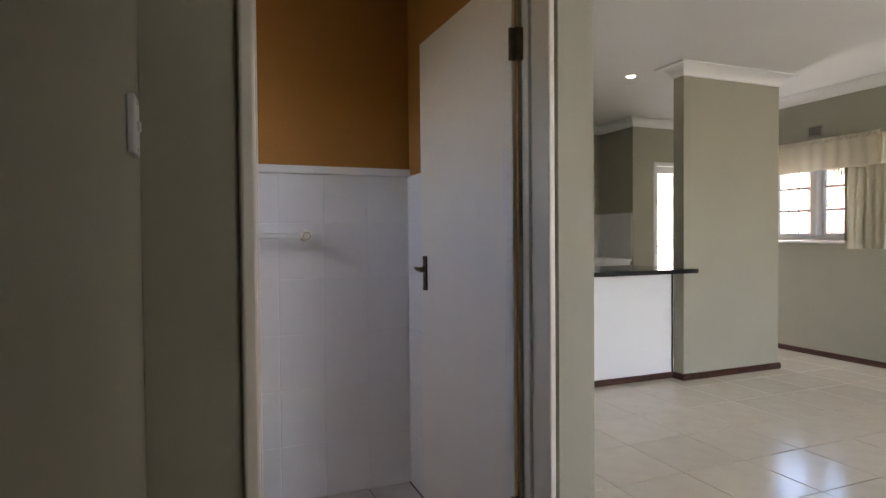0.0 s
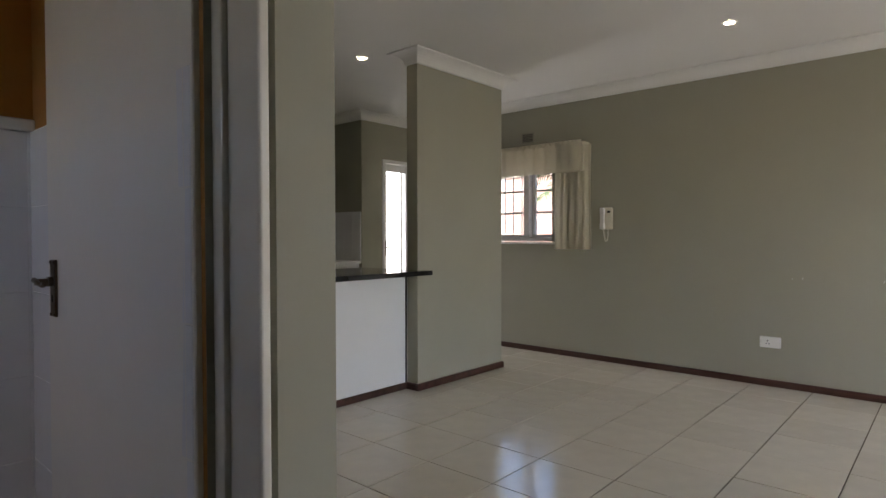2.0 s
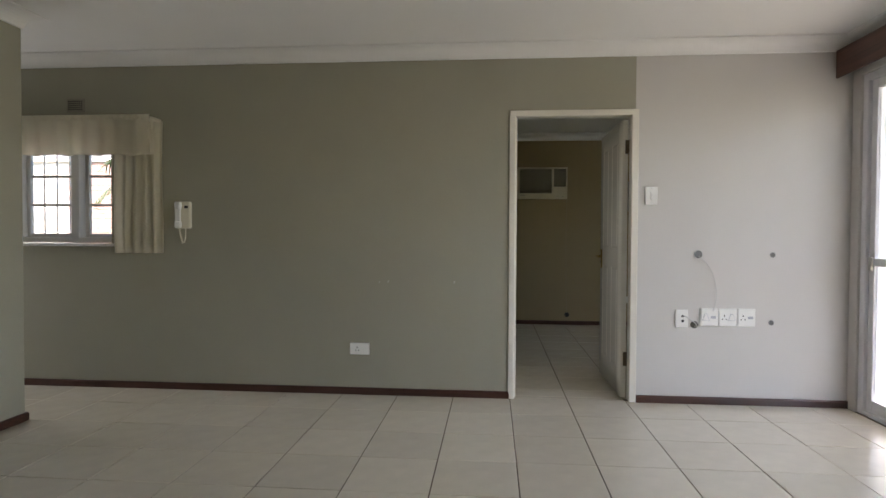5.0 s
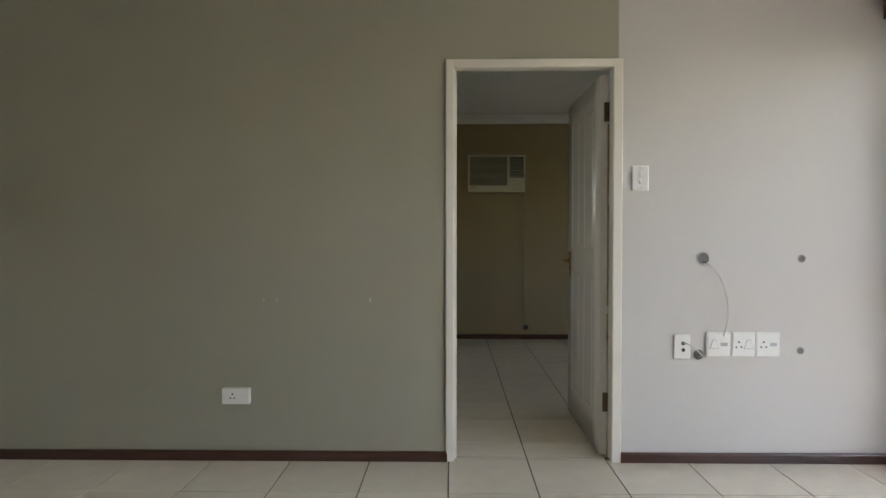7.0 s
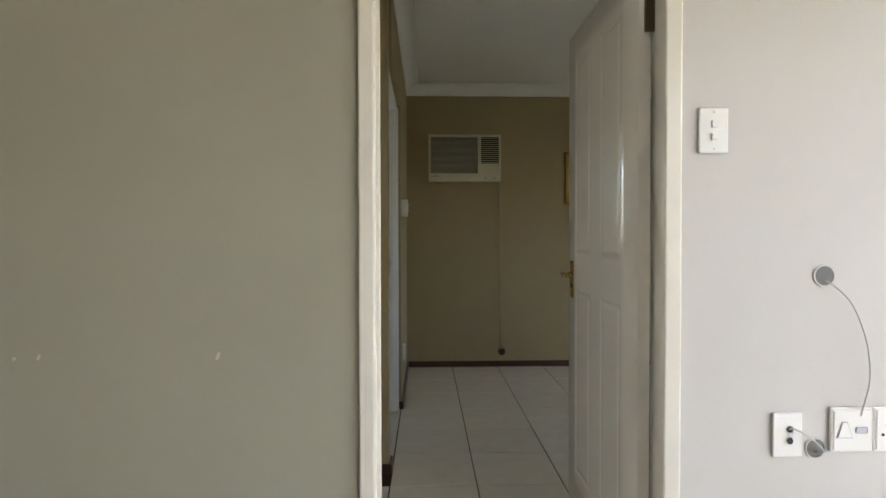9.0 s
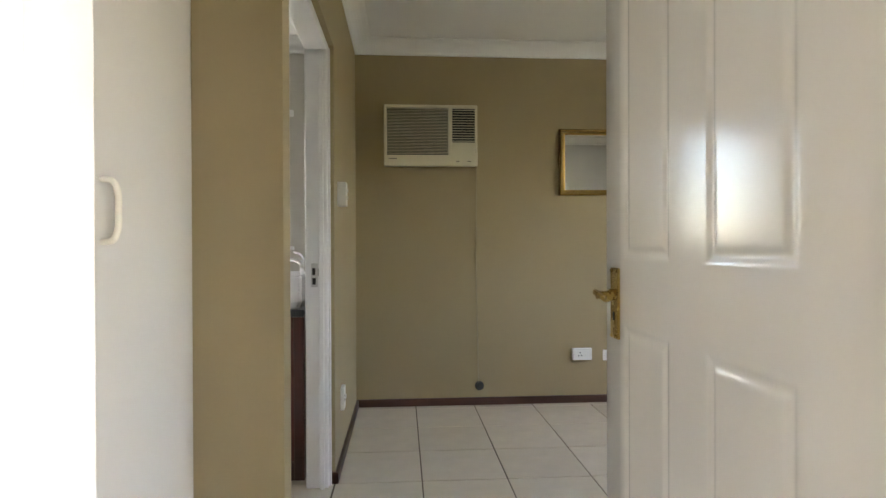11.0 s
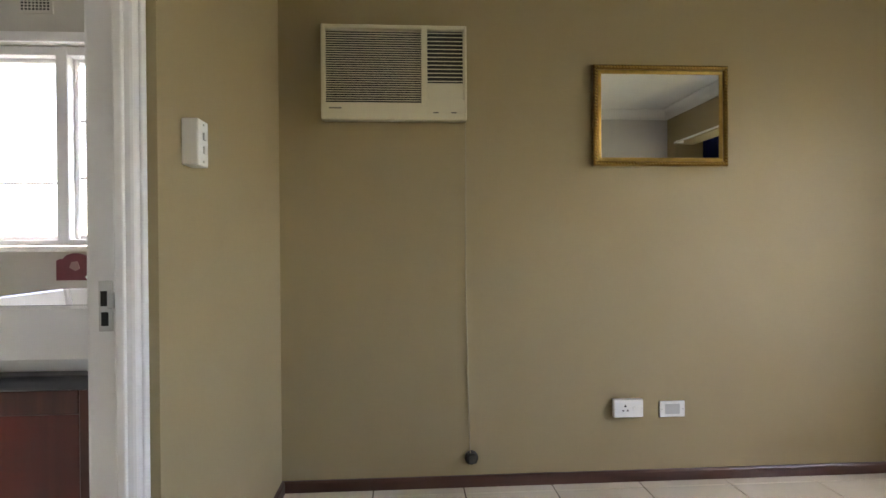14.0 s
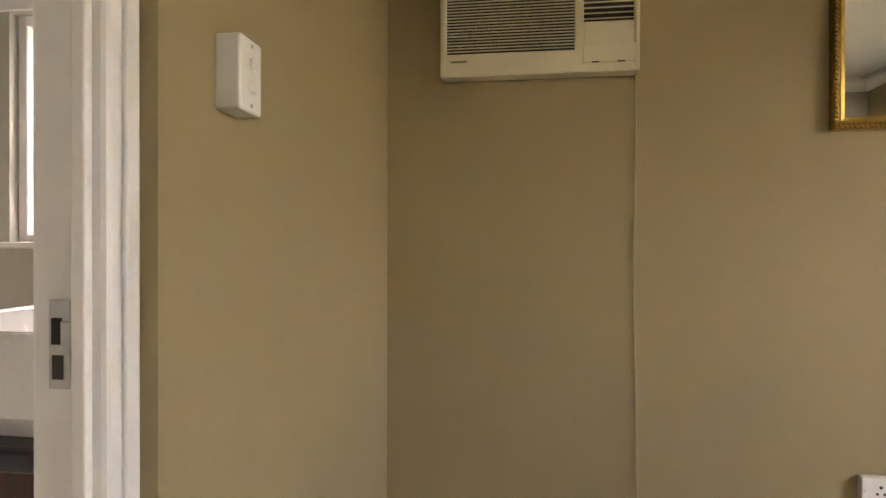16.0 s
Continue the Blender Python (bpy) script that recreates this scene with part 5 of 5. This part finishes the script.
def tiled_face(name, label, face, origin, length, height, tw, th, material=None, joint=0.0025):
    """Glazed tiles on a wall: origin is the lower corner from which the tiles run, along +x ('-y' walls) or +y ('-x' walls)."""
    owner = new(name)
    tagged(owner, label, "wall tiles", kind="structure")
    rnd = random.Random(name)
    nx, nz = math.ceil(length / tw), math.ceil(height / th)
    turn = {"-y": Matrix.Rotation(radians(90), 4, "X"), "-x": Matrix.Rotation(radians(-90), 4, "Z") @ Matrix.Rotation(radians(90), 4, "X"), "+x": Matrix.Rotation(radians(90), 4, "Z") @ Matrix.Rotation(radians(90), 4, "X")}[face]
    base = Matrix.Translation(origin) @ turn
    for i in range(nx):
        for j in range(nz):
            w, h = min(tw, length - i * tw) - joint, min(th, height - j * th) - joint
            if w > 0.01 and h > 0.01:
                piece("tile", w, h, 0.006, 0.001, material or WHITE_TILE, owner, base @ pose(i * tw + joint / 2, j * th + joint / 2, 0.001, rnd.uniform(-0.08, 0.08), rnd.uniform(-0.08, 0.08), 0))
    return owner


structure("grout_toilet_back", box(-0.4, 1.217, 3.5278, 3.5395, 0.0, 1.476), PALE_GROUT, "pale grout behind white wall tiles", "wall tiles")
tiled_face("tiles_toilet_back", "white glazed wall tiles", "-y", (-0.4, 3.527, 0.004), 1.617, 1.47, 0.20, 0.25)
structure("grout_toilet_east", box(1.2078, 1.2185, YC + 0.16, 3.53, 0.0, 1.476), PALE_GROUT, "pale grout behind white wall tiles", "wall tiles")
tiled_face("tiles_toilet_east", "white glazed wall tiles", "-x", (1.207, 3.525, 0.004), 1.03, 1.47, 0.20, 0.25)
structure("grout_kitchen_north", box(1.9, 4.979, 7.0478, 7.0595, 0.903, 1.452), PALE_GROUT, "pale grout behind white wall tiles", "wall tiles")
tiled_face("tiles_kitchen_north", "white glazed splashback tiles", "-y", (1.9, 7.047, 0.906), 3.07, 0.545, 0.15, 0.15)
structure("grout_kitchen_return", box(4.9678, 4.9795, 6.45, 7.045, 0.903, 1.452), PALE_GROUT, "pale grout behind white wall tiles", "wall tiles")
tiled_face("tiles_kitchen_return", "white glazed splashback tiles", "-x", (4.967, 7.04, 0.906), 0.59, 0.545, 0.15, 0.15)
outlet("-y", (4.83, 7.038, 1.365), 0.14, 0.08, "white double power socket on the splashback", 2)

# brick boundary wall across the yard, and the house behind it
bw = thing("boundary_wall", (11.6, 9.0, -0.13), "pink face-brick boundary wall with a flat coping", "brick wall")
add_part("core", box(11.6, 11.8, 4.2, 15.0, -0.13, 2.50), MORTAR, bw)
add_part("coping", box(11.55, 11.85, 4.2, 15.0, 2.501, 2.56, 0.008), MORTAR, bw, "pale flat coping")
for j in range(29):
    z = 0.02 + j * 0.0855
    for i in range(13):
        y = 6.2 + i * 0.232 + (0.116 if j % 2 else 0)
        piece("brick", 0.222, 0.0755, 0.02, 0.003, BRICK, bw, Matrix.Translation((-11.6, -9.0, 0.13)) @ Matrix.Translation((11.588, y + 0.222, z)) @ Matrix.Rotation(radians(-90), 4, "Z") @ Matrix.Rotation(radians(90), 4, "X"))
nh = thing("neighbour_house", (17.0, 11.0, -0.13), "pale plastered house with a grey tiled roof behind the wall", "house")
add_part("wall", box(17.0, 17.2, 9.0, 22.0, -0.13, 2.5), PLASTER, nh)
add_part("fascia", box(16.4, 16.44, 8.6, 22.4, 2.45, 2.62, 0.004), WHITE_FRAME, nh, "white painted fascia")
add_part("roof", prism([(16.3, 2.62), (16.3, 2.68), (20.0, 4.1), (20.1, 4.05)], "y", 8.5, 22.5), ROOF, nh, "grey tiled roof")
yw = thing("garden_wall", (5.0, 10.0, -0.13), "pale yellow plastered garden wall", "garden wall")
add_part("wall", box(1.0, 10.5, 10.0, 10.2, -0.13, 1.8, 0.01), PLASTER, yw)
add_part("coping", box(0.95, 10.55, 9.96, 10.24, 1.801, 1.86, 0.01), PLASTER, yw)

# palm in the yard
pm = thing("palm_tree", (9.4, 5.75, -0.13), "small green palm with feathery drooping fronds", "palm tree")
add_part("trunk", tube([(9.4, 5.75, -0.13), (9.43, 5.74, 0.8), (9.4, 5.75, 1.95)], 0.09, 12, [0.12, 0.09, 0.08]), BARK, pm)
rnd = random.Random(21)
for k in range(11):
    az = 2 * math.pi * k / 11 + rnd.uniform(-0.2, 0.2)
    lift = rnd.uniform(0.5, 1.1)
    fb = bmesh.new()
    pts = []
    for i in range(13):
        s = i / 12
        r = 1.15 * s
        pts.append(Vector((9.4 + math.cos(az) * r, 5.75 + math.sin(az) * r, 1.90 + lift * s * 1.2 - 1.05 * s * s)))
    add_tube(fb, pts, 0.008, 5, [0.012 - 0.009 * i / 12 for i in range(13)])
    for i in range(2, 13):
        for half in (0, 0.5):
            if i == 12 and half:
                continue
            p = pts[i].lerp(pts[min(i + 1, 12)], half)
            d = (pts[min(i + 1, 12)] - pts[i - 1]).normalized()
            side = d.cross(Vector((0, 0, 1))).normalized()
            for s in (-1, 1):
                ln = 0.34 * math.sin(math.pi * min(0.95, (i + half) / 13)) + 0.08
                tip = p + side * s * ln + d * ln * 0.6 - Vector((0, 0, 0.10 + rnd.uniform(0, 0.07)))
                a, b = p - d * 0.012, p + d * 0.012
                mid = p.lerp(tip, 0.5) + Vector((0, 0, 0.03))
                v = [fb.verts.new(q) for q in (a, mid - d * 0.012, tip, mid + d * 0.012, b)]
                fb.faces.new(v)
    add_part("frond", fb, LEAF, pm)
